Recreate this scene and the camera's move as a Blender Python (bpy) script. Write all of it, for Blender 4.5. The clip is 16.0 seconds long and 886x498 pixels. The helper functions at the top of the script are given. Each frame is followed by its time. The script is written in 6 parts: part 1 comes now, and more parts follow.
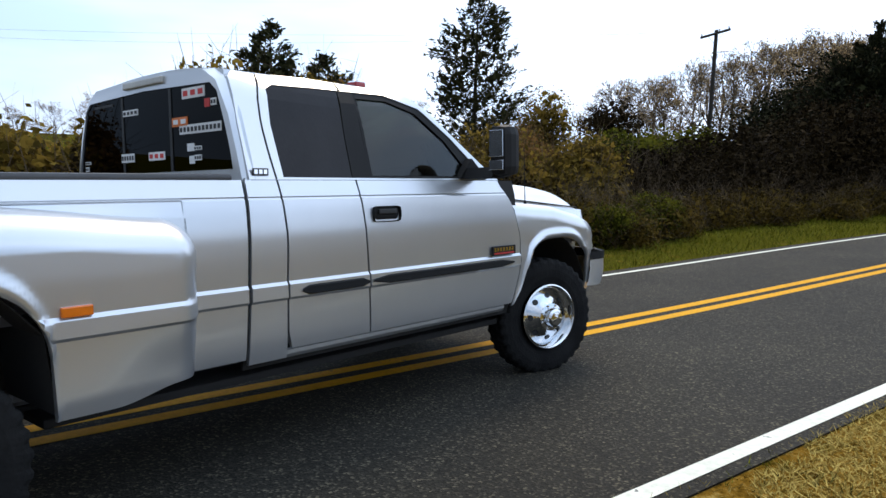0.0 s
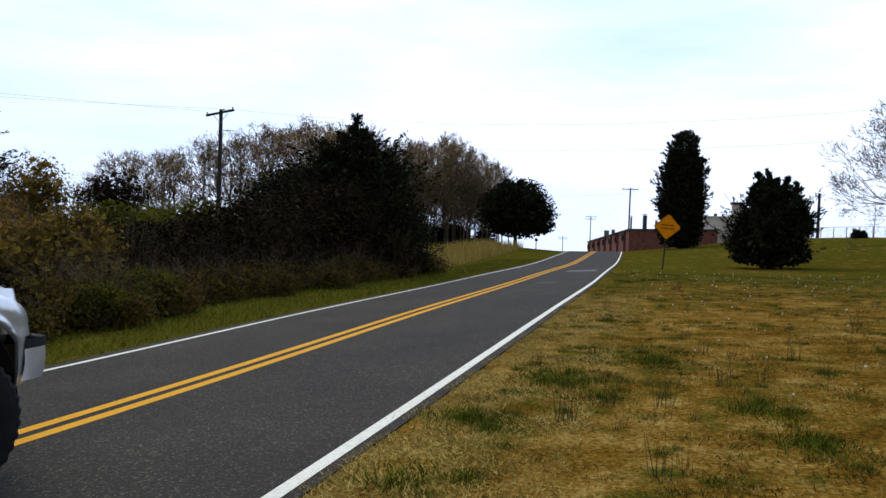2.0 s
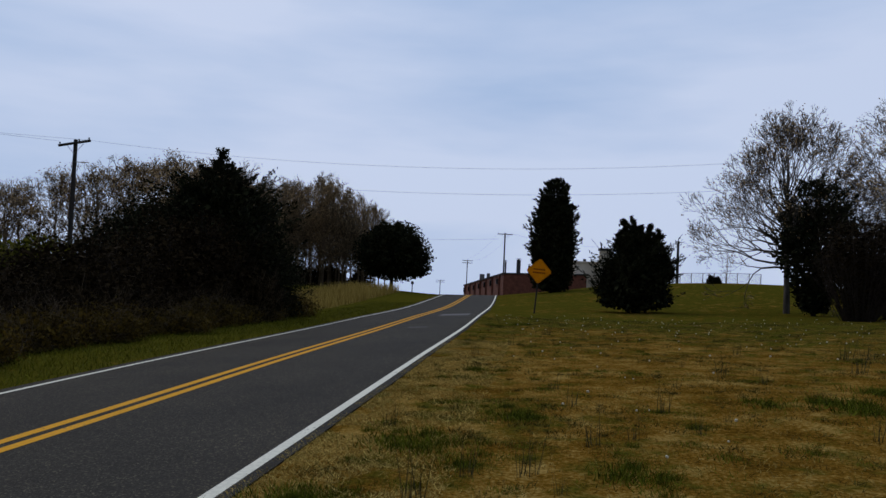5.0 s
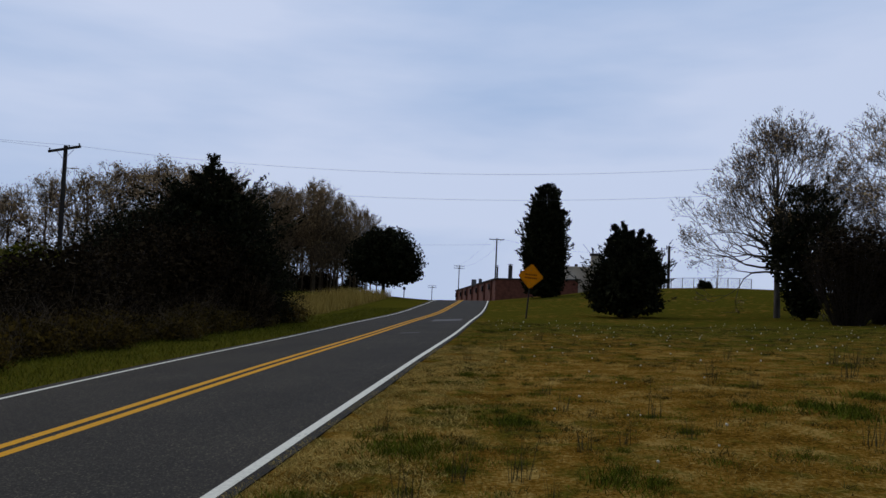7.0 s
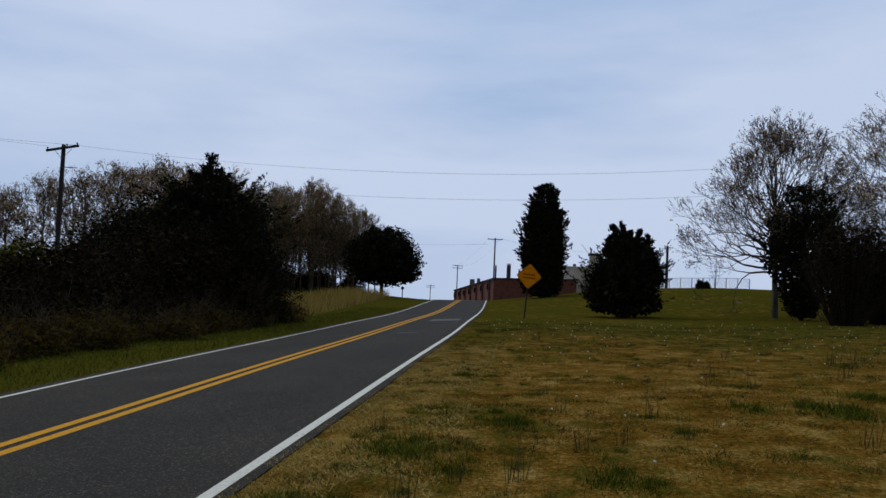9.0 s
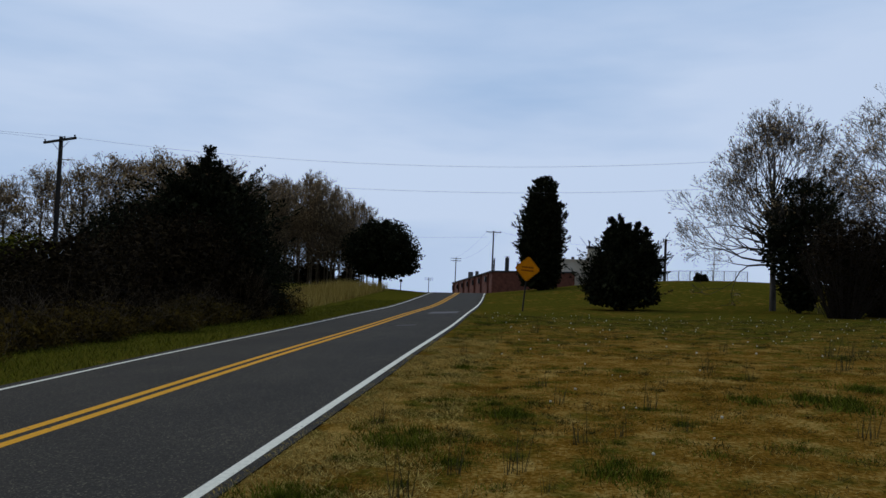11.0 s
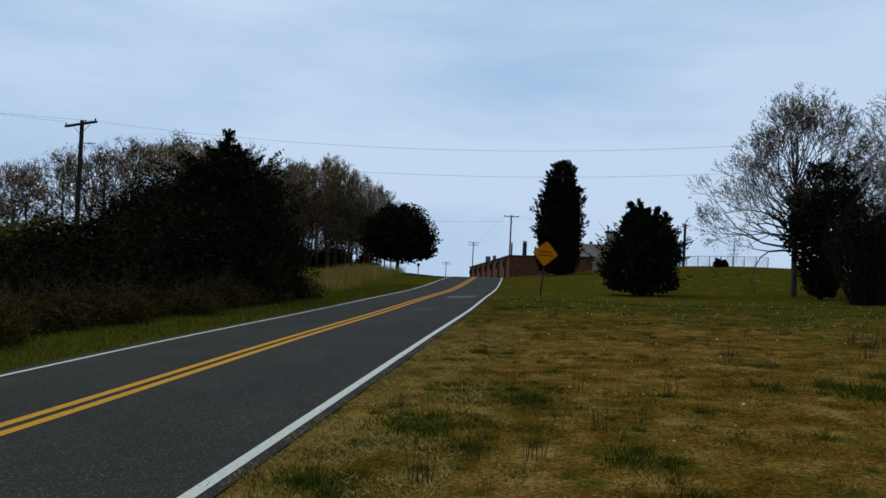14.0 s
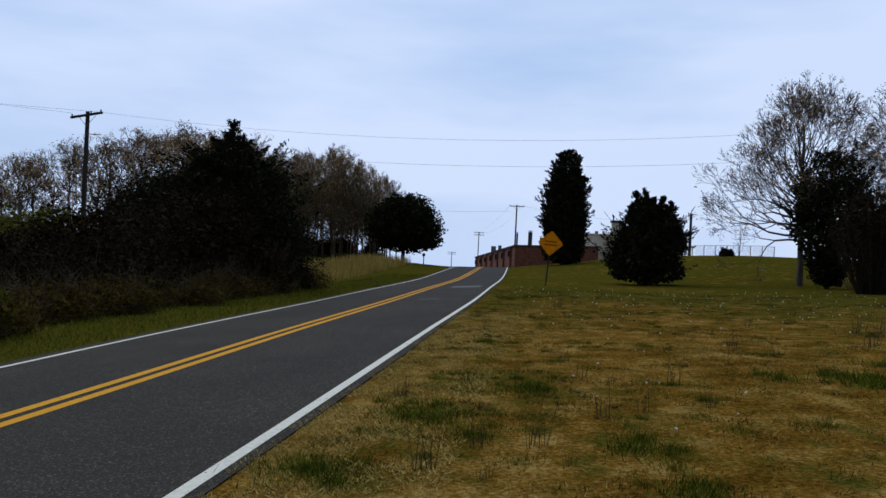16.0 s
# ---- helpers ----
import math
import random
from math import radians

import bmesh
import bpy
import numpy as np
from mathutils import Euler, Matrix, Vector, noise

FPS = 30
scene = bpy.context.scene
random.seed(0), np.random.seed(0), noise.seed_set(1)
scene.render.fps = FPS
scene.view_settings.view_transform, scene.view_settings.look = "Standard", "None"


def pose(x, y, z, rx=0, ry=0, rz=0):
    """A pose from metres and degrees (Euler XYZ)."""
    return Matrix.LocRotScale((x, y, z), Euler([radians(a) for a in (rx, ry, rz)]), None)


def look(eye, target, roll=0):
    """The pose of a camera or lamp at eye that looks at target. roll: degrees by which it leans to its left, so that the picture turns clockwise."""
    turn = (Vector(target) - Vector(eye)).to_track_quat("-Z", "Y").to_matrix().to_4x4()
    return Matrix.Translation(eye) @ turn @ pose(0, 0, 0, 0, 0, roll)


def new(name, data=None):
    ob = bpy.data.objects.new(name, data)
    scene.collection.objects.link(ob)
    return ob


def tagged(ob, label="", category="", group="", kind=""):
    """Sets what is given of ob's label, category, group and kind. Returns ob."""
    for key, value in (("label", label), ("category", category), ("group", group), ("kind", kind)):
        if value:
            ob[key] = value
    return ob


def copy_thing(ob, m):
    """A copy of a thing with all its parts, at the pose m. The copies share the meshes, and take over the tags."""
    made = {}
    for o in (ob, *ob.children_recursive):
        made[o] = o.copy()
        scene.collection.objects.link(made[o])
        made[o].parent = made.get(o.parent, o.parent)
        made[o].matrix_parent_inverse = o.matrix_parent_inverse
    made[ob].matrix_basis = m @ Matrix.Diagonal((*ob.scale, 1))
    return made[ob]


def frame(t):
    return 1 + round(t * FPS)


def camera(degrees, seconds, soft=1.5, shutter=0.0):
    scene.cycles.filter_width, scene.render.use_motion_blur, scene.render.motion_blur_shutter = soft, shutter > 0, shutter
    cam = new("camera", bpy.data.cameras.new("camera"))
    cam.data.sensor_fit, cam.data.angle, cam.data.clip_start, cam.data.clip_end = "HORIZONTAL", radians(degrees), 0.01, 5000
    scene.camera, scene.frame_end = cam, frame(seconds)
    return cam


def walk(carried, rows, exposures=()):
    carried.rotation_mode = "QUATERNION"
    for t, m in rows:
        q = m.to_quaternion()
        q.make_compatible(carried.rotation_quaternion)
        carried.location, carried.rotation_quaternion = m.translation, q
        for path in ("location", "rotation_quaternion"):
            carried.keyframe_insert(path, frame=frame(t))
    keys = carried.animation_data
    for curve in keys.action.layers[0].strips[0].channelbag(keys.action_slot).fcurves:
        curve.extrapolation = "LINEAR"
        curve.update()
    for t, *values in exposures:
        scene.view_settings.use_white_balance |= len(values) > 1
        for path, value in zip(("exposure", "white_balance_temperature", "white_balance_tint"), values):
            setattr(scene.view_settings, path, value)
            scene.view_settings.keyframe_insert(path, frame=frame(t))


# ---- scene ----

# ---------------------------------------------------------------- camera
cam = camera(61.69, 16.0)


def eye(x, y, z, yaw, pitch, roll):
    """A pose from a place, a turn to the left of the road, a lift and a lean, in degrees."""
    return pose(x, y, z, 90 + pitch, 0, yaw) @ pose(0, 0, 0, 0, 0, roll)


ROWS = [
    (0.0, -0.020, -0.047, 1.371, 47.33, -8.60, 1.23),
    (0.5, -0.010, -0.120, 1.300, 31.03, -4.03, 2.20),
    (1.0, -0.010, -0.060, 1.330, 20.90, -3.99, 0.47),
    (1.5, 0.131, 0.346, 1.310, 18.07, -4.81, 1.83),
    (2.0, 0.136, 0.602, 1.330, 11.56, -1.82, 1.97),
    (2.5, 0.165, 0.960, 1.312, 8.06, -0.60, 1.55),
    (3.0, 0.213, 1.302, 1.291, 7.86, 1.00, 3.15),
    (3.5, 0.309, 1.576, 1.290, 5.49, 1.48, 2.71),
    (4.0, 0.289, 1.583, 1.323, 3.59, 1.50, 2.61),
    (5.0, 0.295, 1.580, 1.325, 2.35, 1.85, 2.62),
    (6.5, 0.296, 1.575, 1.329, 1.97, 2.21, 2.63),
    (7.0, 0.299, 1.567, 1.327, 1.74, 2.30, 2.47),
    (7.5, 0.296, 1.566, 1.330, 1.39, 2.39, 2.85),
    (8.0, 0.300, 1.565, 1.329, 1.57, 2.40, 2.76),
    (8.5, 0.308, 1.570, 1.325, 1.63, 2.48, 2.75),
    (9.0, 0.311, 1.575, 1.331, 1.62, 2.28, 2.54),
    (10.3, 0.306, 1.578, 1.330, 1.50, 1.95, 2.55),
    (11.5, 0.303, 1.580, 1.329, 1.45, 1.64, 2.56),
    (12.0, 0.305, 1.587, 1.332, 1.65, 1.73, 2.22),
    (12.5, 0.313, 1.587, 1.331, 1.87, 2.35, 2.20),
    (13.0, 0.308, 1.591, 1.332, 1.77, 2.18, 2.13),
    (13.5, 0.306, 1.598, 1.332, 1.82, 1.86, 2.16),
    (14.0, 0.282, 1.614, 1.335, 2.75, 0.44, 2.81),
    (14.5, 0.308, 1.612, 1.325, 2.56, -1.00, 2.47),
    (15.0, 0.309, 1.605, 1.323, 2.69, 0.04, 2.53),
    (15.5, 0.311, 1.591, 1.323, 2.67, -0.14, 2.47),
    (16.0, 0.303, 1.582, 1.332, 3.14, -0.35, 2.68),
]
EXPOSURES = [
    (0.0, 0.75, 6900, 13),
    (0.5, 0.58, 6800, 11),
    (1.0, 0.48, 6550, 5),
    (1.5, 0.48, 6520, 7),
    (2.0, 0.24, 6800, 16),
    (2.5, -0.30, 6650, 16),
    (3.0, -0.42, 6700, 16),
    (4.0, -0.64, 6650, 16),
    (6.5, -0.69, 6650, 17),
    (9.0, -0.69, 6650, 15),
    (11.5, -0.66, 6450, 11),
    (14.0, -0.62, 6400, 7),
    (15.5, -0.50, 6400, 5),
    (16.0, -0.44, 6450, 15),
]
walk(cam, [(t, eye(*row)) for t, *row in ROWS], EXPOSURES)

# ---------------------------------------------------------------- sky and sun
world = bpy.data.worlds.new("overcast_sky")
scene.world = world
world.use_nodes = True
wn, wl = world.node_tree.nodes, world.node_tree.links
wn.clear()
w_out = wn.new("ShaderNodeOutputWorld")
w_bg = wn.new("ShaderNodeBackground")
w_sky = wn.new("ShaderNodeTexSky")
w_sky.sky_type, w_sky.sun_disc = "NISHITA", False
w_sky.sun_elevation, w_sky.sun_rotation = radians(44), radians(-36)
w_sky.air_density, w_sky.dust_density, w_sky.ozone_density = 1.2, 2.5, 1.0
w_co = wn.new("ShaderNodeTexCoord")
w_up = wn.new("ShaderNodeVectorMath")
w_up.operation = "MAXIMUM"
w_up.inputs[1].default_value = (-1, -1, 0.03)
w_map = wn.new("ShaderNodeMapping")
w_map.inputs["Scale"].default_value = (1.0, 1.0, 4.5)
w_noise = wn.new("ShaderNodeTexNoise")
w_noise.inputs["Scale"].default_value = 1.35
w_noise.inputs["Detail"].default_value = 5
w_noise.inputs["Roughness"].default_value = 0.5
w_ramp = wn.new("ShaderNodeValToRGB")
w_ramp.color_ramp.elements[0].position, w_ramp.color_ramp.elements[0].color = 0.38, (4.9, 7.2, 10.7, 1)
w_ramp.color_ramp.elements[1].position, w_ramp.color_ramp.elements[1].color = 0.60, (7.7, 9.5, 12.3, 1)
w_mix = wn.new("ShaderNodeMix")
w_mix.data_type = "RGBA"
w_mix.inputs["Factor"].default_value = 0.95
wl.new(w_co.outputs["Generated"], w_up.inputs[0])
wl.new(w_up.outputs[0], w_sky.inputs[0])
wl.new(w_up.outputs[0], w_map.inputs[0])
wl.new(w_map.outputs[0], w_noise.inputs["Vector"])
wl.new(w_noise.outputs["Fac"], w_ramp.inputs["Fac"])
wl.new(w_sky.outputs[0], w_mix.inputs["A"])
wl.new(w_ramp.outputs["Color"], w_mix.inputs["B"])
# thin overcast is brighter towards the veiled sun than away from it
w_dot, w_fall, w_dim = wn.new("ShaderNodeVectorMath"), wn.new("ShaderNodeMapRange"), wn.new("ShaderNodeVectorMath")
w_dot.operation, w_dim.operation = "DOT_PRODUCT", "SCALE"
w_dot.inputs[1].default_value = (-0.02, 0.743, 0.669)
w_fall.inputs["From Min"].default_value, w_fall.inputs["From Max"].default_value = -0.4, 0.7
w_fall.inputs["To Min"].default_value, w_fall.inputs["To Max"].default_value = 0.30, 1.0
wl.new(w_co.outputs["Generated"], w_dot.inputs[0])
wl.new(w_dot.outputs["Value"], w_fall.inputs["Value"])
wl.new(w_mix.outputs["Result"], w_dim.inputs[0])
wl.new(w_fall.outputs[0], w_dim.inputs["Scale"])
wl.new(w_dim.outputs[0], w_bg.inputs["Color"])
w_bg.inputs["Strength"].default_value = 0.110
wl.new(w_bg.outputs[0], w_out.inputs["Surface"])

sun = new("sun", bpy.data.lights.new("sun", "SUN"))
sun.data.energy, sun.data.angle, sun.data.color = 1.0, radians(22), (1.0, 0.86, 0.62)
sun.matrix_world = look((-42, 58, 69), (0, 0, 0))

# ---------------------------------------------------------------- materials


def principled(name, rough=0.6, metal=0.0, coat=0.0, spec=0.5):
    m = bpy.data.materials.new(name)
    m.use_nodes = True
    b = m.node_tree.nodes["Principled BSDF"]
    b.inputs["Roughness"].default_value = rough
    b.inputs["Metallic"].default_value = metal
    b.inputs["Coat Weight"].default_value = coat
    b.inputs["Specular IOR Level"].default_value = spec
    return m, m.node_tree.nodes, m.node_tree.links, b


def surface(name, low, high, scale=3.0, fine=40.0, rough=0.7, metal=0.0, bump=0.2, coat=0.0, spec=0.5, island=0.0, stretch=(1, 1, 1), per_object=0.0, grain=0.35):
    """Two colours mixed by broad and fine noise, with fine relief; island and per_object vary its brightness."""
    m, n, l, b = principled(name, rough, metal, coat, spec)
    co, mp = n.new("ShaderNodeTexCoord"), n.new("ShaderNodeMapping")
    mp.inputs["Scale"].default_value = stretch
    l.new(co.outputs["Object"], mp.inputs[0])
    big, small = n.new("ShaderNodeTexNoise"), n.new("ShaderNodeTexNoise")
    big.inputs["Scale"].default_value, big.inputs["Detail"].default_value = scale, 4
    small.inputs["Scale"].default_value, small.inputs["Detail"].default_value = fine, 3
    l.new(mp.outputs[0], big.inputs["Vector"])
    l.new(mp.outputs[0], small.inputs["Vector"])
    mixv = n.new("ShaderNodeMath")
    mixv.operation, mixv.inputs[1].default_value = "MULTIPLY_ADD", grain
    l.new(small.outputs["Fac"], mixv.inputs[0])
    sub = n.new("ShaderNodeMath")
    sub.operation, sub.inputs[1].default_value = "SUBTRACT", grain * 0.5
    l.new(big.outputs["Fac"], sub.inputs[0])
    l.new(sub.outputs[0], mixv.inputs[2])
    last = mixv.outputs[0]
    if island:
        geo, more = n.new("ShaderNodeNewGeometry"), n.new("ShaderNodeMath")
        more.operation, more.inputs[1].default_value = "MULTIPLY_ADD", island
        l.new(geo.outputs["Random Per Island"], more.inputs[0])
        l.new(last, more.inputs[2])
        off = n.new("ShaderNodeMath")
        off.operation, off.inputs[1].default_value = "SUBTRACT", island * 0.5
        l.new(more.outputs[0], off.inputs[0])
        last = off.outputs[0]
    if per_object:
        inf, more = n.new("ShaderNodeObjectInfo"), n.new("ShaderNodeMath")
        more.operation, more.inputs[1].default_value = "MULTIPLY_ADD", per_object
        l.new(inf.outputs["Random"], more.inputs[0])
        l.new(last, more.inputs[2])
        off = n.new("ShaderNodeMath")
        off.operation, off.inputs[1].default_value = "SUBTRACT", per_object * 0.5
        l.new(more.outputs[0], off.inputs[0])
        last = off.outputs[0]
    ramp = n.new("ShaderNodeValToRGB")
    ramp.color_ramp.elements[0].position, ramp.color_ramp.elements[0].color = 0.3, (*low, 1)
    ramp.color_ramp.elements[1].position, ramp.color_ramp.elements[1].color = 0.7, (*high, 1)
    l.new(last, ramp.inputs["Fac"])
    l.new(ramp.outputs["Color"], b.inputs["Base Color"])
    if bump:
        bp = n.new("ShaderNodeBump")
        bp.inputs["Strength"].default_value, bp.inputs["Distance"].default_value = bump, 0.01
        l.new(small.outputs["Fac"], bp.inputs["Height"])
        l.new(bp.outputs[0], b.inputs["Normal"])
    return m


def foliage(name, low, high, scale=1.2, island=0.7, rough=0.85, thin=0.0):
    """Leaves: their colour drifts over the crown and from leaf to leaf; thin ones let light through."""
    m = surface(name, low, high, scale=scale, fine=9.0, rough=rough, bump=0, island=island, spec=0.03)
    if thin:
        n, l = m.node_tree.nodes, m.node_tree.links
        b = n["Principled BSDF"]
        out = [k for k in n if k.type == "OUTPUT_MATERIAL"][0]
        lit, mix = n.new("ShaderNodeBsdfTranslucent"), n.new("ShaderNodeMixShader")
        mix.inputs["Fac"].default_value = thin
        l.new(b.inputs["Base Color"].links[0].from_socket, lit.inputs["Color"])
        l.new(b.outputs[0], mix.inputs[1])
        l.new(lit.outputs[0], mix.inputs[2])
        l.new(mix.outputs[0], out.inputs["Surface"])
    return m


def asphalt():
    m, n, l, b = principled("asphalt", 0.9, spec=0.15)
    co = n.new("ShaderNodeTexCoord")
    vor, broad, wear = n.new("ShaderNodeTexVoronoi"), n.new("ShaderNodeTexNoise"), n.new("ShaderNodeTexNoise")
    vor.inputs["Scale"].default_value = 75
    broad.inputs["Scale"].default_value, broad.inputs["Detail"].default_value = 0.6, 5
    wear.inputs["Scale"].default_value, wear.inputs["Detail"].default_value = 60, 2
    for t in (vor, broad, wear):
        l.new(co.outputs["Object"], t.inputs["Vector"])
    stone = n.new("ShaderNodeValToRGB")
    stone.color_ramp.elements[0].position, stone.color_ramp.elements[0].color = 0.0, (0.0115, 0.0108, 0.0084, 1)
    stone.color_ramp.elements[1].position, stone.color_ramp.elements[1].color = 1.0, (0.165, 0.143, 0.098, 1)
    e = stone.color_ramp.elements.new(0.72)
    e.color = (0.0345, 0.0315, 0.0240, 1)
    l.new(vor.outputs["Color"], stone.inputs["Fac"])
    drift = n.new("ShaderNodeMix")
    drift.data_type, drift.blend_type = "RGBA", "MULTIPLY"
    drift.inputs["Factor"].default_value = 1.0
    ramp = n.new("ShaderNodeValToRGB")
    ramp.color_ramp.elements[0].position, ramp.color_ramp.elements[0].color = 0.3, (0.72, 0.72, 0.74, 1)
    ramp.color_ramp.elements[1].position, ramp.color_ramp.elements[1].color = 0.7, (1.15, 1.13, 1.1, 1)
    l.new(broad.outputs["Fac"], ramp.inputs["Fac"])
    l.new(stone.outputs["Color"], drift.inputs["A"])
    l.new(ramp.outputs["Color"], drift.inputs["B"])
    l.new(drift.outputs["Result"], b.inputs["Base Color"])
    bp = n.new("ShaderNodeBump")
    bp.inputs["Strength"].default_value, bp.inputs["Distance"].default_value = 0.5, 0.006
    l.new(vor.outputs["Distance"], bp.inputs["Height"])
    l.new(bp.outputs[0], b.inputs["Normal"])
    return m


def worn_paint(name, colour, under=(0.07, 0.07, 0.07), hide=0.36):
    """Road paint, worn through to the asphalt in small chips."""
    m, n, l, b = principled(name, 0.8, spec=0.12)
    co, chips, broad = n.new("ShaderNodeTexCoord"), n.new("ShaderNodeTexNoise"), n.new("ShaderNodeTexNoise")
    chips.inputs["Scale"].default_value, chips.inputs["Detail"].default_value = 22, 6
    broad.inputs["Scale"].default_value, broad.inputs["Detail"].default_value = 1.5, 3
    for t in (chips, broad):
        l.new(co.outputs["Object"], t.inputs["Vector"])
    add = n.new("ShaderNodeMath")
    add.operation, add.inputs[1].default_value = "MULTIPLY_ADD", 0.4
    l.new(broad.outputs["Fac"], add.inputs[0])
    l.new(chips.outputs["Fac"], add.inputs[2])
    ramp = n.new("ShaderNodeValToRGB")
    ramp.color_ramp.elements[0].position, ramp.color_ramp.elements[0].color = hide + 0.14, (*under, 1)
    ramp.color_ramp.elements[1].position, ramp.color_ramp.elements[1].color = hide + 0.24, (*colour, 1)
    e = ramp.color_ramp.elements.new(hide + 0.55)
    e.color = (*[c * 0.82 for c in colour], 1)
    l.new(add.outputs[0], ramp.inputs["Fac"])
    l.new(ramp.outputs["Color"], b.inputs["Base Color"])
    return m


def lawn():
    """Patchy spring turf: straw thatch, bare earth and green growth, in drifts."""
    m, n, l, b = principled("lawn", 0.95, spec=0.0)
    co = n.new("ShaderNodeTexCoord")
    ts = []
    for s, d in ((0.16, 3), (2.1, 7), (26, 4)):
        t = n.new("ShaderNodeTexNoise")
        t.inputs["Scale"].default_value, t.inputs["Detail"].default_value, t.inputs["Roughness"].default_value = s, d, 0.62
        l.new(co.outputs["Object"], t.inputs["Vector"])
        ts.append(t)
    straw = n.new("ShaderNodeValToRGB")
    for p, c in ((0.28, (0.055, 0.029, 0.004)), (0.5, (0.184, 0.094, 0.013)), (0.72, (0.36, 0.240, 0.068))):
        e = straw.color_ramp.elements.new(p) if p != 0.28 else straw.color_ramp.elements[0]
        e.position, e.color = p, (*c, 1)
    straw.color_ramp.elements.remove(straw.color_ramp.elements[-1])
    blend = n.new("ShaderNodeMath")
    blend.operation, blend.inputs[1].default_value = "MULTIPLY_ADD", 0.85
    half = n.new("ShaderNodeMath")
    half.operation, half.inputs[1].default_value = "MULTIPLY_ADD", 1.05
    half.inputs[2].default_value = -0.46
    earth = n.new("ShaderNodeTexNoise")
    earth.inputs["Scale"].default_value, earth.inputs["Detail"].default_value, earth.inputs["Roughness"].default_value = 1.5, 7, 0.72
    l.new(co.outputs["Object"], earth.inputs["Vector"])
    l.new(earth.outputs["Fac"], half.inputs[0])
    l.new(ts[2].outputs["Fac"], blend.inputs[0])
    l.new(half.outputs[0], blend.inputs[2])
    l.new(blend.outputs[0], straw.inputs["Fac"])
    green = n.new("ShaderNodeValToRGB")
    green.color_ramp.elements[0].position, green.color_ramp.elements[0].color = 0.3, (0.030, 0.034, 0.005, 1)
    green.color_ramp.elements[1].position, green.color_ramp.elements[1].color = 0.7, (0.112, 0.095, 0.011, 1)
    l.new(ts[2].outputs["Fac"], green.inputs["Fac"])
    sep, far = n.new("ShaderNodeSeparateXYZ"), n.new("ShaderNodeMapRange")
    l.new(co.outputs["Object"], sep.inputs[0])
    far.inputs["From Min"].default_value, far.inputs["From Max"].default_value = 15, 30
    far.inputs["To Min"].default_value, far.inputs["To Max"].default_value = 0.0, 0.21
    l.new(sep.outputs["Y"], far.inputs["Value"])
    side = n.new("ShaderNodeMapRange")
    side.inputs["From Min"].default_value, side.inputs["From Max"].default_value = -6, -3
    side.inputs["To Min"].default_value, side.inputs["To Max"].default_value = 0.25, 0.0
    l.new(sep.outputs["X"], side.inputs["Value"])
    add = n.new("ShaderNodeMath")
    add.operation, add.inputs[1].default_value = "MULTIPLY_ADD", 0.5
    l.new(ts[0].outputs["Fac"], add.inputs[0])
    l.new(ts[1].outputs["Fac"], add.inputs[2])
    add2, add3 = n.new("ShaderNodeMath"), n.new("ShaderNodeMath")
    l.new(add.outputs[0], add2.inputs[0])
    l.new(far.outputs[0], add2.inputs[1])
    l.new(add2.outputs[0], add3.inputs[0])
    l.new(side.outputs[0], add3.inputs[1])
    fac = n.new("ShaderNodeMapRange")
    fac.inputs["From Min"].default_value, fac.inputs["From Max"].default_value = 0.76, 0.93
    l.new(add3.outputs[0], fac.inputs["Value"])
    mix = n.new("ShaderNodeMix")
    mix.data_type = "RGBA"
    l.new(fac.outputs[0], mix.inputs["Factor"])
    l.new(straw.outputs["Color"], mix.inputs["A"])
    l.new(green.outputs["Color"], mix.inputs["B"])
    l.new(mix.outputs["Result"], b.inputs["Base Color"])
    bp = n.new("ShaderNodeBump")
    bp.inputs["Strength"].default_value, bp.inputs["Distance"].default_value = 0.9, 0.03
    l.new(ts[2].outputs["Fac"], bp.inputs["Height"])
    l.new(bp.outputs[0], b.inputs["Normal"])
    return m


def glass(name, tint=(0.9, 0.93, 0.92), rough=0.0, clear=0.85, shine=0.85):
    """Thin glazing: a share passes straight through, the rest mirrors."""
    m = bpy.data.materials.new(name)
    m.use_nodes = True
    n, l = m.node_tree.nodes, m.node_tree.links
    n.clear()
    out, mix = n.new("ShaderNodeOutputMaterial"), n.new("ShaderNodeMixShader")
    tr, gl, fr = n.new("ShaderNodeBsdfTransparent"), n.new("ShaderNodeBsdfGlossy"), n.new("ShaderNodeLayerWeight")
    tr.inputs["Color"].default_value = (*[c * clear for c in tint], 1)
    gl.inputs["Roughness"].default_value = rough
    fr.inputs["Blend"].default_value = 0.5
    steep, floor = n.new("ShaderNodeMath"), n.new("ShaderNodeMath")
    steep.operation, steep.inputs[1].default_value = "POWER", 4.0
    floor.operation, floor.inputs[1].default_value, floor.inputs[2].default_value = "MULTIPLY_ADD", shine, 0.047 * shine
    l.new(fr.outputs["Facing"], steep.inputs[0])
    l.new(steep.outputs[0], floor.inputs[0])
    l.new(floor.outputs[0], mix.inputs["Fac"])
    l.new(tr.outputs[0], mix.inputs[1])
    l.new(gl.outputs[0], mix.inputs[2])
    l.new(mix.outputs[0], out.inputs["Surface"])
    return m


def plain(name, colour, rough=0.5, metal=0.0, coat=0.0, spec=0.5):
    """Small, even-coloured pieces; a faint drift in tone and fine relief."""
    return surface(name, [c * 0.85 for c in colour], [min(1, c * 1.12) for c in colour], scale=4, fine=60, rough=rough, metal=metal, coat=coat, spec=spec, bump=0.06)


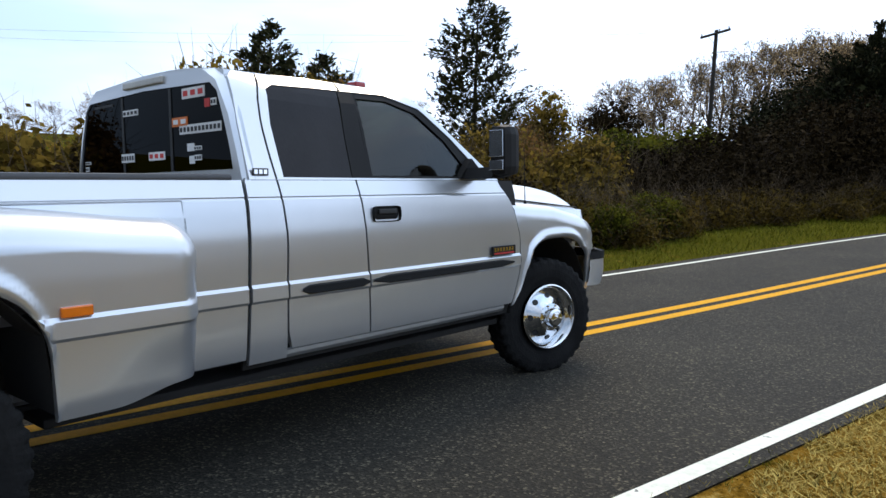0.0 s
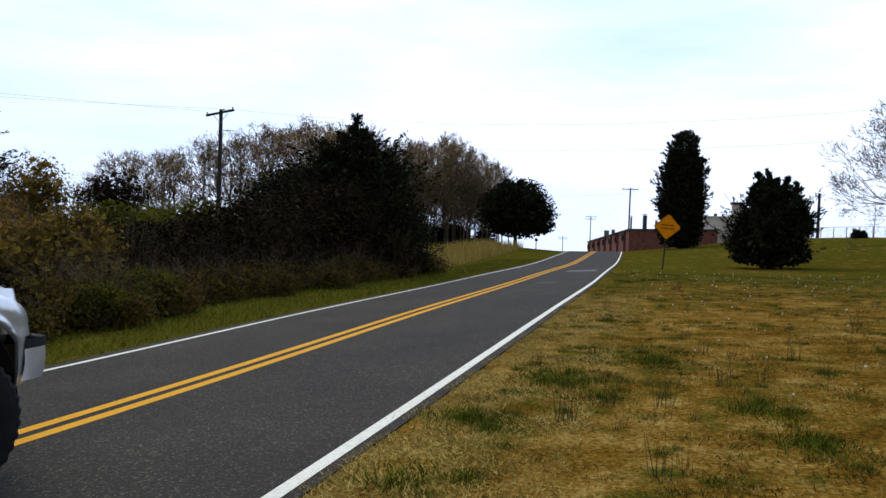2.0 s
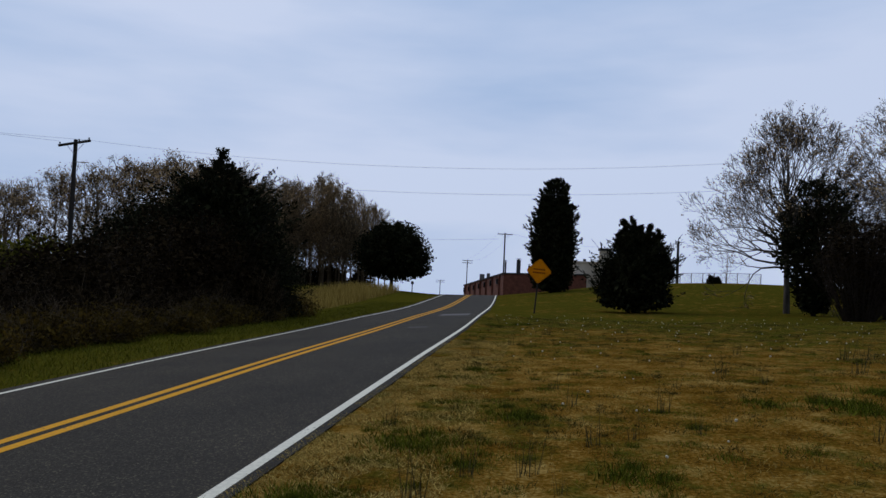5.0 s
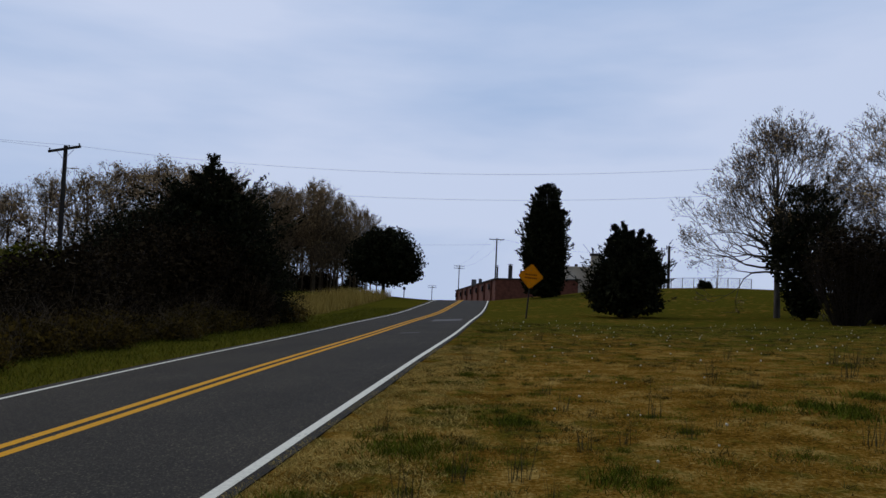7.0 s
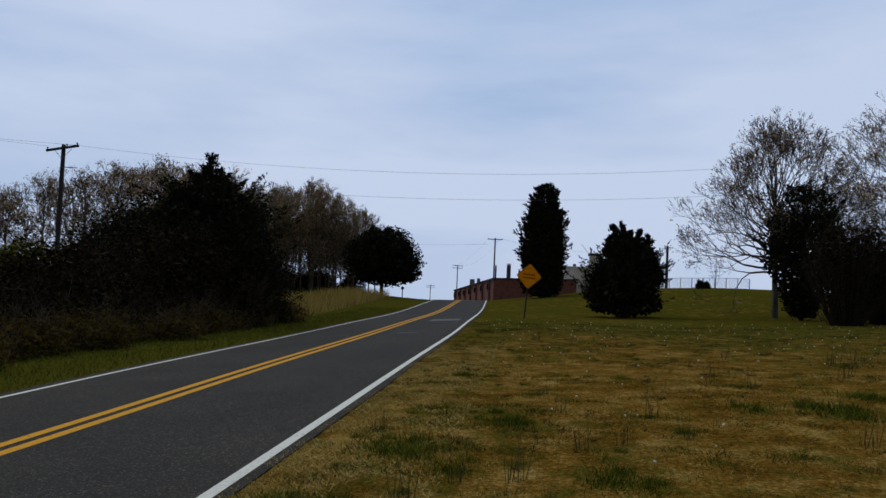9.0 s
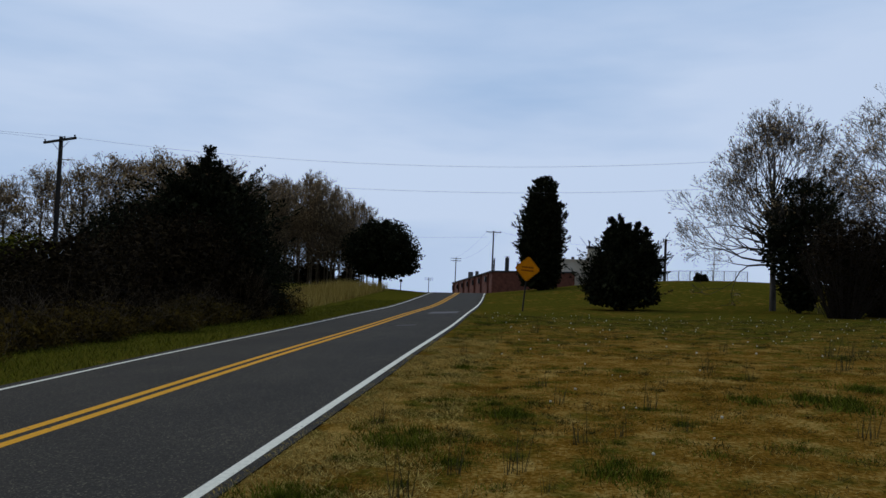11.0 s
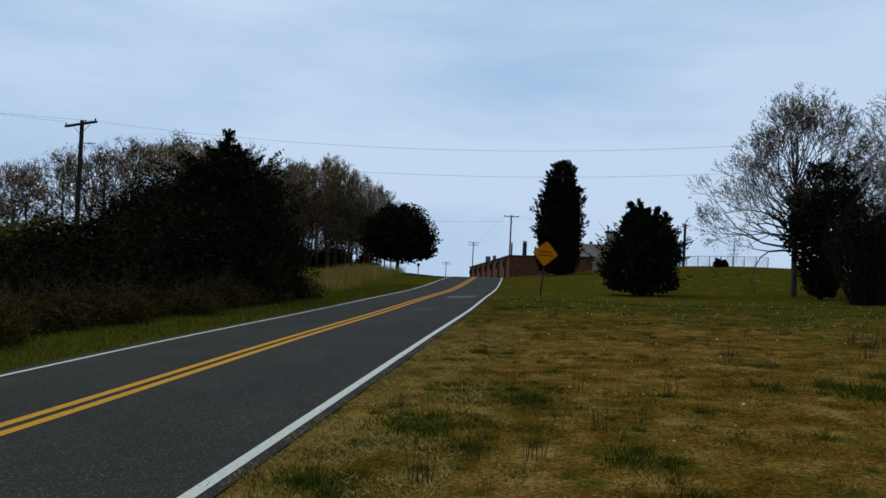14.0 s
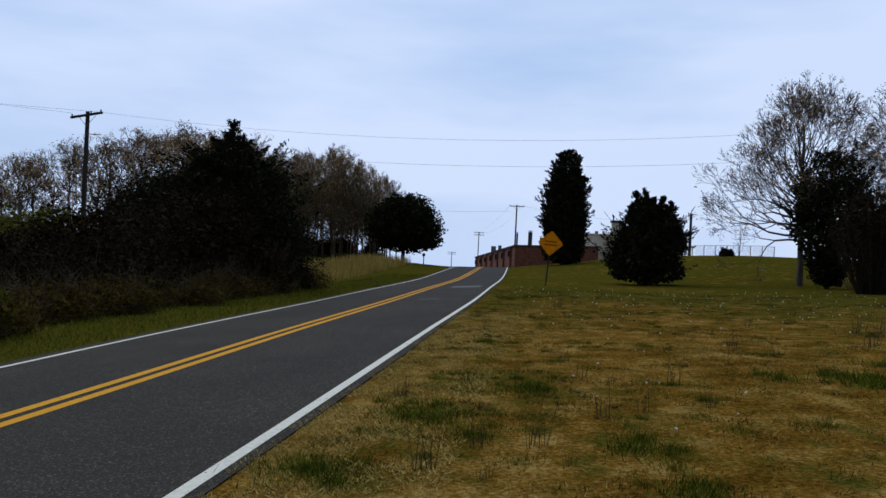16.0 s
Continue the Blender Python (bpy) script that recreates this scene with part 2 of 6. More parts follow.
M_ROAD = asphalt()
M_WHITE = worn_paint("white_road_paint", (0.80, 0.78, 0.64), hide=0.30)
M_YELLOW = worn_paint("yellow_road_paint", (0.74, 0.345, 0.008), hide=0.30)
M_LAWN = lawn()
M_BLADE_DRY = surface("dry_grass", (0.095, 0.056, 0.009), (0.37, 0.258, 0.066), scale=0.9, fine=8, rough=0.8, bump=0, island=0.8, spec=0.05)
M_BLADE_GREEN = surface("green_grass", (0.042, 0.054, 0.003), (0.172, 0.165, 0.011), scale=0.9, fine=8, rough=0.7, bump=0, island=0.7, spec=0.05)
M_TUFT = surface("dark_green_grass", (0.034, 0.046, 0.003), (0.165, 0.185, 0.013), scale=0.9, fine=8, rough=0.75, bump=0, island=0.7, spec=0.04)
M_WEED = surface("weed_stalks", (0.035, 0.034, 0.014), (0.10, 0.09, 0.04), scale=1.0, fine=8, rough=0.85, bump=0, island=0.5, spec=0.1)
M_STRAW = surface("tall_straw", (0.25, 0.170, 0.035), (0.54, 0.39, 0.105), scale=1.0, fine=8, rough=0.85, bump=0, island=0.8, spec=0.1)
M_BARK = surface("grey_bark", (0.045, 0.036, 0.029), (0.13, 0.11, 0.092), scale=5, fine=40, rough=0.9, bump=0.6, stretch=(1, 1, 0.25), spec=0.2)
M_BARK_DARK = surface("dark_bark", (0.022, 0.016, 0.012), (0.065, 0.048, 0.036), scale=5, fine=40, rough=0.9, bump=0.6, stretch=(1, 1, 0.25), spec=0.15)
M_WOODS = surface("brown_wood_bark", (0.052, 0.036, 0.022), (0.155, 0.112, 0.068), scale=2, fine=20, rough=0.9, bump=0, island=0.4, stretch=(1, 1, 0.3), spec=0.1)
M_TWIG_PALE = surface("pale_twigs", (0.16, 0.125, 0.10), (0.36, 0.30, 0.25), scale=1.0, fine=10, rough=0.9, bump=0, island=0.5, spec=0.1)
M_CEDAR = foliage("cedar_green", (0.016, 0.018, 0.007), (0.060, 0.056, 0.022))
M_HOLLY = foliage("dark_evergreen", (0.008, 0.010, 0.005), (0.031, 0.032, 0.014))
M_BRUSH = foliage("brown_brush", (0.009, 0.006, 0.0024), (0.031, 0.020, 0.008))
M_OLIVE = foliage("olive_leaves", (0.070, 0.050, 0.010), (0.25, 0.165, 0.032), thin=0.4)
M_YGREEN = foliage("yellow_green_leaves", (0.036, 0.042, 0.005), (0.15, 0.145, 0.017), thin=0.4)
M_SCRUB = foliage("olive_brown_scrub", (0.030, 0.021, 0.005), (0.125, 0.082, 0.016), thin=0.3)
M_BUD = foliage("brown_buds", (0.20, 0.13, 0.062), (0.50, 0.36, 0.19), thin=0.5)
M_RUST = foliage("rusty_leaves", (0.08, 0.042, 0.014), (0.23, 0.12, 0.04), thin=0.3)
M_POLE = surface("weathered_pole", (0.014, 0.011, 0.009), (0.042, 0.033, 0.027), scale=3, fine=50, rough=0.9, bump=0.5, stretch=(1, 1, 0.1))
M_STEEL = plain("galvanised_steel", (0.22, 0.22, 0.22), rough=0.5, metal=0.7)
M_WIRE = plain("dark_wire", (0.05, 0.05, 0.055), rough=0.6)
M_SIGN = plain("orange_sign_face", (1.0, 0.30, 0.002), rough=0.6, spec=0.1)
M_SIGN_INK = plain("dark_red_sign_ink", (0.30, 0.045, 0.004), rough=0.6, spec=0.1)
M_BLACK = plain("black_paint", (0.015, 0.015, 0.015), rough=0.5)
M_BRICK = surface("red_brick", (0.125, 0.038, 0.022), (0.235, 0.078, 0.045), scale=2.5, fine=30, rough=0.9, bump=0.3)
M_ROOF = plain("dark_roofing", (0.06, 0.058, 0.058), rough=0.9)
M_CONCRETE = surface("pale_stucco", (0.64, 0.56, 0.44), (0.82, 0.73, 0.59), scale=0.6, fine=20, rough=0.9, bump=0.2)

# ---------------------------------------------------------------- mesh helpers


def mesh_object(name, verts, faces, material, parent=None, label="", smooth=False):
    """One mesh object from arrays of points and of equal-sided faces."""
    verts, faces = np.asarray(verts, np.float32), np.asarray(faces, np.int32)
    me = bpy.data.meshes.new(name)
    me.vertices.add(len(verts))
    me.vertices.foreach_set("co", verts.ravel())
    k = faces.shape[1]
    me.loops.add(faces.size)
    me.loops.foreach_set("vertex_index", faces.ravel())
    me.polygons.add(len(faces))
    me.polygons.foreach_set("loop_start", np.arange(0, faces.size, k, dtype=np.int32))
    if smooth:
        me.polygons.foreach_set("use_smooth", np.ones(len(faces), bool))
    me.materials.append(material)
    me.update(calc_edges=True)
    ob = new(name, me)
    if parent:
        ob.parent = parent
    if label:
        tagged(ob, label)
    return ob


def part(name, bm, material, parent=None, label="", smooth=False):
    """Link a bmesh as one mesh object under a thing or a part."""
    me = bpy.data.meshes.new(name)
    bmesh.ops.recalc_face_normals(bm, faces=bm.faces)
    for f in bm.faces:
        f.smooth = smooth
    bm.to_mesh(me)
    bm.free()
    if smooth:
        me.set_sharp_from_angle(angle=radians(32))
    me.materials.append(material)
    ob = new(name, me)
    if parent:
        ob.parent = parent
    if label:
        tagged(ob, label)
    return ob


def thing(name, label, category, group="", m=None):
    ob = new(name)
    ob.empty_display_size = 0.2
    if m is not None:
        ob.matrix_world = m
    return tagged(ob, label, category, group)


def box(x0, x1, y0, y1, z0, z1, bevel=0.0, bm=None):
    bm = bm or bmesh.new()
    r = bmesh.ops.create_cube(bm, size=1)
    for v in r["verts"]:
        v.co = Vector(((x0 + x1) / 2 + v.co.x * (x1 - x0), (y0 + y1) / 2 + v.co.y * (y1 - y0), (z0 + z1) / 2 + v.co.z * (z1 - z0)))
    if bevel:
        edges = list({e for v in r["verts"] for e in v.link_edges})
        bmesh.ops.bevel(bm, geom=edges, offset=bevel, segments=2, affect="EDGES", profile=0.6)
    return bm


def rod(a, b, r0, r1=None, sides=8, bm=None):
    """A tapered round bar from a to b."""
    bm = bm or bmesh.new()
    a, b = Vector(a), Vector(b)
    r1 = r0 if r1 is None else r1
    q = (b - a).to_track_quat("Z", "Y").to_matrix().to_4x4()
    bmesh.ops.create_cone(bm, cap_ends=True, segments=sides, radius1=r0, radius2=r1, depth=(b - a).length, matrix=Matrix.Translation((a + b) / 2) @ q)
    return bm


def lathe(profile, sides=32, axis="X", bm=None):
    """Turn a profile of (along, radius) round an axis."""
    bm = bm or bmesh.new()
    rings = []
    for along, r in profile:
        ring = []
        for i in range(sides):
            a = 2 * math.pi * i / sides
            p = (along, r * math.cos(a), r * math.sin(a)) if axis == "X" else (r * math.cos(a), r * math.sin(a), along)
            ring.append(bm.verts.new(p))
        rings.append(ring)
    for p, q in zip(rings, rings[1:]):
        for i in range(sides):
            bm.faces.new((p[i], p[(i + 1) % sides], q[(i + 1) % sides], q[i]))
    return bm


def sheet(rows, thick=0.0, bm=None, inward=None):
    """A surface through rows of points; with thick it is a slab, whose back lies along inward."""
    bm = bm or bmesh.new()
    grid = [[bm.verts.new(p) for p in row] for row in rows]
    n, m = len(grid), len(grid[0])
    for i in range(n - 1):
        for j in range(m - 1):
            bm.faces.new((grid[i][j], grid[i][j + 1], grid[i + 1][j + 1], grid[i + 1][j]))
    if thick:
        d = Vector(inward).normalized() * thick
        back = [[bm.verts.new(v.co + d) for v in row] for row in grid]
        for i in range(n - 1):
            for j in range(m - 1):
                bm.faces.new((back[i][j], back[i + 1][j], back[i + 1][j + 1], back[i][j + 1]))
        rim = [(i, 0) for i in range(n)] + [(n - 1, j) for j in range(1, m)] + [(i, m - 1) for i in range(n - 2, -1, -1)] + [(0, j) for j in range(m - 2, 0, -1)]
        for (a, b), (c, d2) in zip(rim, rim[1:] + rim[:1]):
            bm.faces.new((grid[a][b], back[a][b], back[c][d2], grid[c][d2]))
    return bm


def prism(outline, axis, lo, hi, bm=None):
    """A flat outline pushed along an axis ('x', 'y' or 'z') from lo to hi."""
    bm = bm or bmesh.new()

    def at(p, w):
        return (w, p[0], p[1]) if axis == "x" else (p[0], w, p[1]) if axis == "y" else (p[0], p[1], w)

    a, b = [bm.verts.new(at(p, lo)) for p in outline], [bm.verts.new(at(p, hi)) for p in outline]
    bm.faces.new(a)
    bm.faces.new(b[::-1])
    for i in range(len(a)):
        j = (i + 1) % len(a)
        bm.faces.new((a[i], b[i], b[j], a[j]))
    return bm


# ---------------------------------------------------------------- the lie of the land
KV = np.array([-200, -80, -30, 0, 8, 16, 25, 35, 50, 70, 82, 100, 130, 160, 260, 600, 3000.0])
KU = np.array([-14, -8.6, -6.1, -4.816, -4.253, -3.533, -2.784, -2.179, -1.33, -0.39, 0.08, 0.7, 1.3, 1.2, -4, -30, -230.0])
KZ = np.array([0.6, 0.3, 0.0, -0.42, -0.54, -0.529, -0.587, -0.696, -0.90, -0.89, -0.92, -1.6, -3.1, -4.4, -8.2, -22.0, -130.0])
SLOPE_U, SLOPE_Z = np.gradient(KU, KV), np.gradient(KZ, KV)


def along(y, knots, slopes):
    y = np.asarray(y, float)
    i = np.clip(np.searchsorted(KV, y) - 1, 0, len(KV) - 2)
    h = KV[i + 1] - KV[i]
    s = np.clip((y - KV[i]) / h, 0, 1)
    return (2 * s**3 - 3 * s * s + 1) * knots[i] + (s**3 - 2 * s * s + s) * h * slopes[i] + (3 * s * s - 2 * s**3) * knots[i + 1] + (s**3 - s * s) * h * slopes[i + 1]


def centre(y):
    return along(y, KU, SLOPE_U)


def crown(y):
    return along(y, KZ, SLOPE_Z)


def bank(y):
    return np.interp(y, [-40, 0, 30, 80, 140], [0.05, 0.078, 0.078, 0.03, 0.0])


def smooth_step(s):
    s = np.clip(s, 0, 1)
    return s * s * (3 - 2 * s)


def ground_height(x, y):
    """Height of the earth beside the road; under the road it lies below the asphalt."""
    x, y = np.asarray(x, float), np.asarray(y, float)
    d = x - centre(y)
    z0, b = crown(y), bank(y)
    r, lft = np.maximum(d - 3, 0), np.maximum(-d - 3, 0)
    near = np.interp(y, [-30, 10, 35, 60], [0.05, 0.055, 0.012, 0.012])
    right = near * np.minimum(r, 8) + 0.045 * np.clip(r - 8, 0, 16)
    hill = np.minimum(0.12 * r, 1.6) * smooth_step((y - 48) / 25) - 0.05 * np.clip(y - 80, 0, 60) * smooth_step(r / 20) * 0.4
    left = -0.04 * np.minimum(lft, 4) + 0.01 * np.clip(lft - 4, 0, 30)
    left = left + 0.35 * smooth_step((y - 45) / 40) * smooth_step(lft / 6)
    edge = z0 + b * np.clip(d, -3, 3)
    rough = 0.03 * (np.sin(x * 1.7 + 1.3 * np.sin(y * 0.9)) * np.sin(y * 1.3 + 0.7)) * smooth_step((np.abs(d) - 3.2) / 1.5)
    return edge + right * (d > 0) + hill * (d > 0) + left * (d < 0) + rough - 0.014 - 0.10 * smooth_step((2.83 - np.abs(d)) / 0.25)


def gz(x, y):
    return float(ground_height(x, y))


ys = np.concatenate([np.arange(-200, -20, 12.0), np.arange(-20, 64, 0.8), np.arange(64, 140, 2.0), np.geomspace(140, 3000, 26)])
ds = np.concatenate([-np.geomspace(2500, 14, 22), np.arange(-13, -3.2, 0.7), [-3.1, -2.95, -2.9, -2.6, -1, 0, 1, 2.6, 2.80, 2.84, 2.95, 3.1], np.arange(3.3, 14, 0.6), np.geomspace(14.5, 2500, 26)])
gy, gd = np.meshgrid(ys, ds, indexing="ij")
gx = centre(gy) + gd
gzz = ground_height(gx, gy)
nr, nc = gx.shape
idx = np.arange(nr * nc).reshape(nr, nc)
quads = np.stack([idx[:-1, :-1], idx[:-1, 1:], idx[1:, 1:], idx[1:, :-1]], -1).reshape(-1, 4)
tagged(mesh_object("ground", np.stack([gx, gy, gzz], -1).reshape(-1, 3), quads, M_LAWN, smooth=True), "patchy straw and green roadside turf", "ground", kind="structure")


def strip(name, d0, d1, lift, material, label, category, y0=-150.0, y1=600.0, thick=0.0, wobble=0.0):
    """A band that follows the road between two offsets from its middle."""
    yy = np.concatenate([np.arange(y0, min(y1, 110), 0.6 if y1 < 60 else 1.0), np.geomspace(max(110, y0), y1, 30)]) if y1 > 110 else np.arange(y0, y1, 0.25)
    du = (centre(yy + 0.5) - centre(yy - 0.5)) * np.clip((200 - yy) / 80, 0, 1)
    nn = np.sqrt(1 + du * du)
    cols = np.linspace(d0, d1, 7 if d1 - d0 > 1 else 2)
    rows = []
    rng = np.random.default_rng(5)
    for k, d in enumerate(cols):
        dd = d + (wobble * np.convolve(rng.normal(size=len(yy) + 8), np.ones(9) / 3, "valid") if wobble and k in (0, len(cols) - 1) else 0)
        rows.append(np.stack([centre(yy) + dd / nn, yy - dd * du / nn, crown(yy) + bank(yy) * dd + lift], -1))
    p = np.stack(rows, 1)
    n, m = p.shape[:2]
    verts = p.reshape(-1, 3)
    ix = np.arange(n * m).reshape(n, m)
    q = [np.stack([ix[:-1, :-1], ix[:-1, 1:], ix[1:, 1:], ix[1:, :-1]], -1).reshape(-1, 4)]
    if thick:
        low = verts - [0, 0, thick]
        for c in (0, m - 1):
            e = ix[:, c]
            q.append(np.stack([e[:-1], e[1:], e[1:] + n * m, e[:-1] + n * m], -1))
        verts = np.concatenate([verts, low])
    return tagged(mesh_object(name, verts, np.concatenate(q), material, smooth=False), label, category, kind="structure")


strip("road", -3.0, 3.03, 0.0, M_ROAD, "grey asphalt two-lane country road with coarse aggregate", "road", thick=0.12, wobble=0.02)
strip("edge_line", 2.81, 2.925, 0.004, M_WHITE, "worn white painted edge line on asphalt", "road marking", wobble=0.003)
strip("edge_line", -2.74, -2.63, 0.004, M_WHITE, "worn white painted edge line on asphalt", "road marking", wobble=0.003)
strip("centre_line", 0.090, 0.243, 0.004, M_YELLOW, "yellow painted no-passing line on asphalt", "road marking", wobble=0.002)
strip("centre_line", -0.198, -0.047, 0.004, M_YELLOW, "yellow painted no-passing line on asphalt", "road marking", wobble=0.002)
M_PATCH = surface("tar_patch", (0.016, 0.016, 0.016), (0.034, 0.033, 0.033), scale=4, fine=80, rough=0.8, bump=0.4)
M_PALE_PATCH = surface("pale_patch", (0.060, 0.059, 0.060), (0.095, 0.093, 0.092), scale=3, fine=80, rough=0.85, bump=0.4)
strip("road_patch", 0.95, 1.6, 0.003, M_PATCH, "small dark tar patch on asphalt", "road patch", 25.9, 26.6)
strip("road_patch", 1.0, 2.35, 0.003, M_PALE_PATCH, "pale worn patch on asphalt", "road patch", 35.5, 37.8)

# ---------------------------------------------------------------- the pickup truck
M_SILVER = surface("silver_car_paint", (0.58, 0.595, 0.61), (0.64, 0.655, 0.67), scale=1.2, fine=900, rough=0.29, metal=0.80, coat=0.4, bump=0.0, grain=0.25)
M_TRIM = plain("black_plastic_trim", (0.012, 0.012, 0.012), rough=0.6, spec=0.15)
M_RAIL = plain("grey_rail_cap", (0.07, 0.07, 0.072), rough=0.6)
M_RUBBER = surface("tyre_rubber", (0.006, 0.006, 0.006), (0.015, 0.0145, 0.014), scale=6, fine=60, rough=0.9, bump=0.3, spec=0.15)
M_CHROME = plain("chrome", (0.72, 0.73, 0.74), rough=0.07, metal=1.0)
M_DARK = plain("dark_interior", (0.022, 0.020, 0.019), rough=0.8)
M_UNDER = plain("dark_underbody", (0.012, 0.011, 0.010), rough=0.9)
M_GLASS = glass("clear_glass", (0.92, 1.0, 0.90), clear=0.36)
M_TINT = glass("dark_tinted_glass", (0.03, 0.031, 0.033), shine=0.30)
M_TINT_SIDE = plain("smoked_side_glass", (0.022, 0.022, 0.024), rough=0.10, spec=0.12)
M_AMBER = plain("amber_lens", (0.75, 0.16, 0.01), rough=0.15, coat=0.5)
M_RED = plain("red_lens", (0.30, 0.008, 0.010), rough=0.15, coat=0.5)
M_SMOKE = plain("smoked_lens", (0.018, 0.008, 0.009), rough=0.08, coat=1.0)
M_CLEAR = plain("pale_lens", (0.45, 0.42, 0.36), rough=0.1, coat=0.8)
M_DECAL = plain("white_decal", (0.72, 0.72, 0.70), rough=0.5)
M_DECAL_RED = plain("red_decal", (0.55, 0.03, 0.025), rough=0.5)
M_DECAL_ORANGE = plain("orange_decal", (0.65, 0.16, 0.03), rough=0.5)
M_PLATE = plain("plate_blue_white", (0.50, 0.62, 0.66), rough=0.4)

truck = thing("pickup_truck", "silver dual-rear-wheel crew pickup truck on asphalt", "truck", m=pose(-4.568, 4.175, -0.511, -1.774, -4.055, 6.154) @ Matrix.Scale(1.057, 4))

SZ = [0.45, 0.53, 0.60, 0.79, 0.828, 0.842, 0.905, 0.922, 1.05, 1.16, 1.28, 1.33, 1.42, 1.50, 1.70, 1.85, 1.93, 1.975]
SX = [0.90, 0.93, 0.945, 0.964, 0.968, 0.981, 0.983, 0.973, 0.982, 0.986, 0.978, 0.970, 0.945, 0.918, 0.850, 0.795, 0.748, 0.690]


def side_x(z):
    return float(np.interp(z, SZ, SX))


ZR = sorted(set(np.round(np.concatenate([np.linspace(0.53, 1.42, 22), [0.828, 0.842, 0.905, 0.922, 1.325, 1.333, 1.341]]), 3)))

ZW = sorted(set(np.round(np.concatenate([np.linspace(0.53, 1.15, 28), np.linspace(1.15, 1.325, 26), [0.828, 0.842, 0.905, 0.922]]), 3)))


def groove(z):
    """The fine styling line below the glass."""
    return 0.006 if abs(z - 1.333) < 0.004 else 0.0


def skin(s, name, y0, y1, z0, z1, parent, ny=6, bulge=None, low=None, zs=ZR, material=None, label="", bend=None):
    """A body panel on side s (+1 right, -1 left); y0 and y1 may follow the height; low(y) trims its foot."""
    zs = [z for z in zs if z0 < z < z1]
    rows = []
    for i in range(ny + 1):
        t = i / ny
        ym = (y0(z0) if callable(y0) else y0) * (1 - t) + (y1(z0) if callable(y1) else y1) * t
        lo = max(z0, low(ym)) if low else z0
        cut = [lo] + [max(z, lo + 0.0006 * (k + 1)) for k, z in enumerate(zs)] + [z1]
        row = []
        for z in cut:
            a = y0(z) if callable(y0) else y0
            b = y1(z) if callable(y1) else y1
            y = a * (1 - t) + b * t
            if bend and z < z1:
                z = bend(y, z)
            row.append((s * (side_x(z) - groove(z) + (bulge(y, z) if bulge else 0)), y, z))
        rows.append(row)
    return part(name, sheet(rows, 0.022, inward=(-s, 0, 0)), material or M_SILVER, parent, label, smooth=True)


def loop_faces(s, inner, outer, off=0.0):
    """A frame between two matched outlines given as (y, z) on the cab's side."""
    bm = bmesh.new()
    n = len(inner)
    for d in (0.0, 0.03):
        a = [bm.verts.new((s * (side_x(z) + off - d), y, z)) for y, z in inner]
        b = [bm.verts.new((s * (side_x(z) + off - d), y, z)) for y, z in outer]
        for i in range(n):
            j = (i + 1) % n
            bm.faces.new((a[i], a[j], b[j], b[i]))
        if d:
            for p, q in ((pa, a), (pb, b)):
                for i in range(n):
                    j = (i + 1) % n
                    bm.faces.new((p[i], p[j], q[j], q[i]))
        pa, pb = a, b
    return bm


def finer(outline, k=5):
    pts = []
    for (y, z), (y2, z2) in zip(outline, outline[1:] + outline[:1]):
        pts += [(y + (y2 - y) * i / k, z + (z2 - z) * i / k) for i in range(k)]
    return pts


def pane(s, left, right, off, n=8):
    """Glass between two edges, each a list of (y, z) from foot to head."""
    bm = bmesh.new()
    rows = []
    zs = np.linspace(0, 1, n)
    ly, lz = [p[0] for p in left], [p[1] for p in left]
    ry, rz = [p[0] for p in right], [p[1] for p in right]
    tl, tr = np.linspace(0, 1, len(left)), np.linspace(0, 1, len(right))
    for t in zs:
        a, b = (np.interp(t, tl, ly), np.interp(t, tl, lz)), (np.interp(t, tr, ry), np.interp(t, tr, rz))
        rows.append([(s * (side_x(a[1] * (1 - k) + b[1] * k) + off), a[0] * (1 - k) + b[0] * k, a[1] * (1 - k) + b[1] * k) for k in np.linspace(0, 1, 5)])
    return sheet(rows, 0.005, bm, inward=(-s, 0, 0))


def rear_arch(y):
    d = abs(y + 3.93)
    return 0.52 + 0.02 * (d > 0.6) if d > 0.50 else 0.62 + 0.45 * (1 - (d / 0.50) ** 3.2) ** (1 / 2.6)


def front_arch(y):
    d = abs(y - 0.17)
    return 0.56 if d > 0.46 else 0.58 + 0.43 * (1 - (d / 0.46) ** 3) ** (1 / 2.6)


def wing_top(y):
    return 1.325 - 0.065 * float(smooth_step((y + 3.65) / 0.8))


def follow(y, z):
    """Bends the wing's upper rows along its sloping top."""
    return z if z < 0.95 else 0.95 + (z - 0.95) * (wing_top(y) - 0.95) / 0.375


def hip(y, z):
    """How far the wide rear wing stands out from the bed's side."""
    aft = smooth_step((y + 5.17) / 0.07)
    e1, e2, r = -2.79 - y, wing_top(y) - z, 0.17
    inset = r - math.hypot(r - e1, r - e2) if e1 < r and e2 < r else min(e1, e2)
    taper = 1 - 0.25 * smooth_step((-4.5 - y) / 0.7) - 0.10 * smooth_step((y + 3.3) / 0.4) * (1 - smooth_step((z - 0.62) / 0.24))
    lip = 0.015 * (1 - smooth_step(abs(z - rear_arch(y) - 0.03) / 0.05)) if abs(y + 3.93) < 0.52 else 0
    u = min(1.0, max(0.0, inset) / 0.15)
    return float(0.205 * math.sqrt(1 - (1 - u) ** 2) * aft * taper + lip)


def skirt(y):
    return 0.53 + 0.05 * smooth_step((y + 3.2) / 0.3) if abs(y + 3.93) > 0.5 else rear_arch(y)


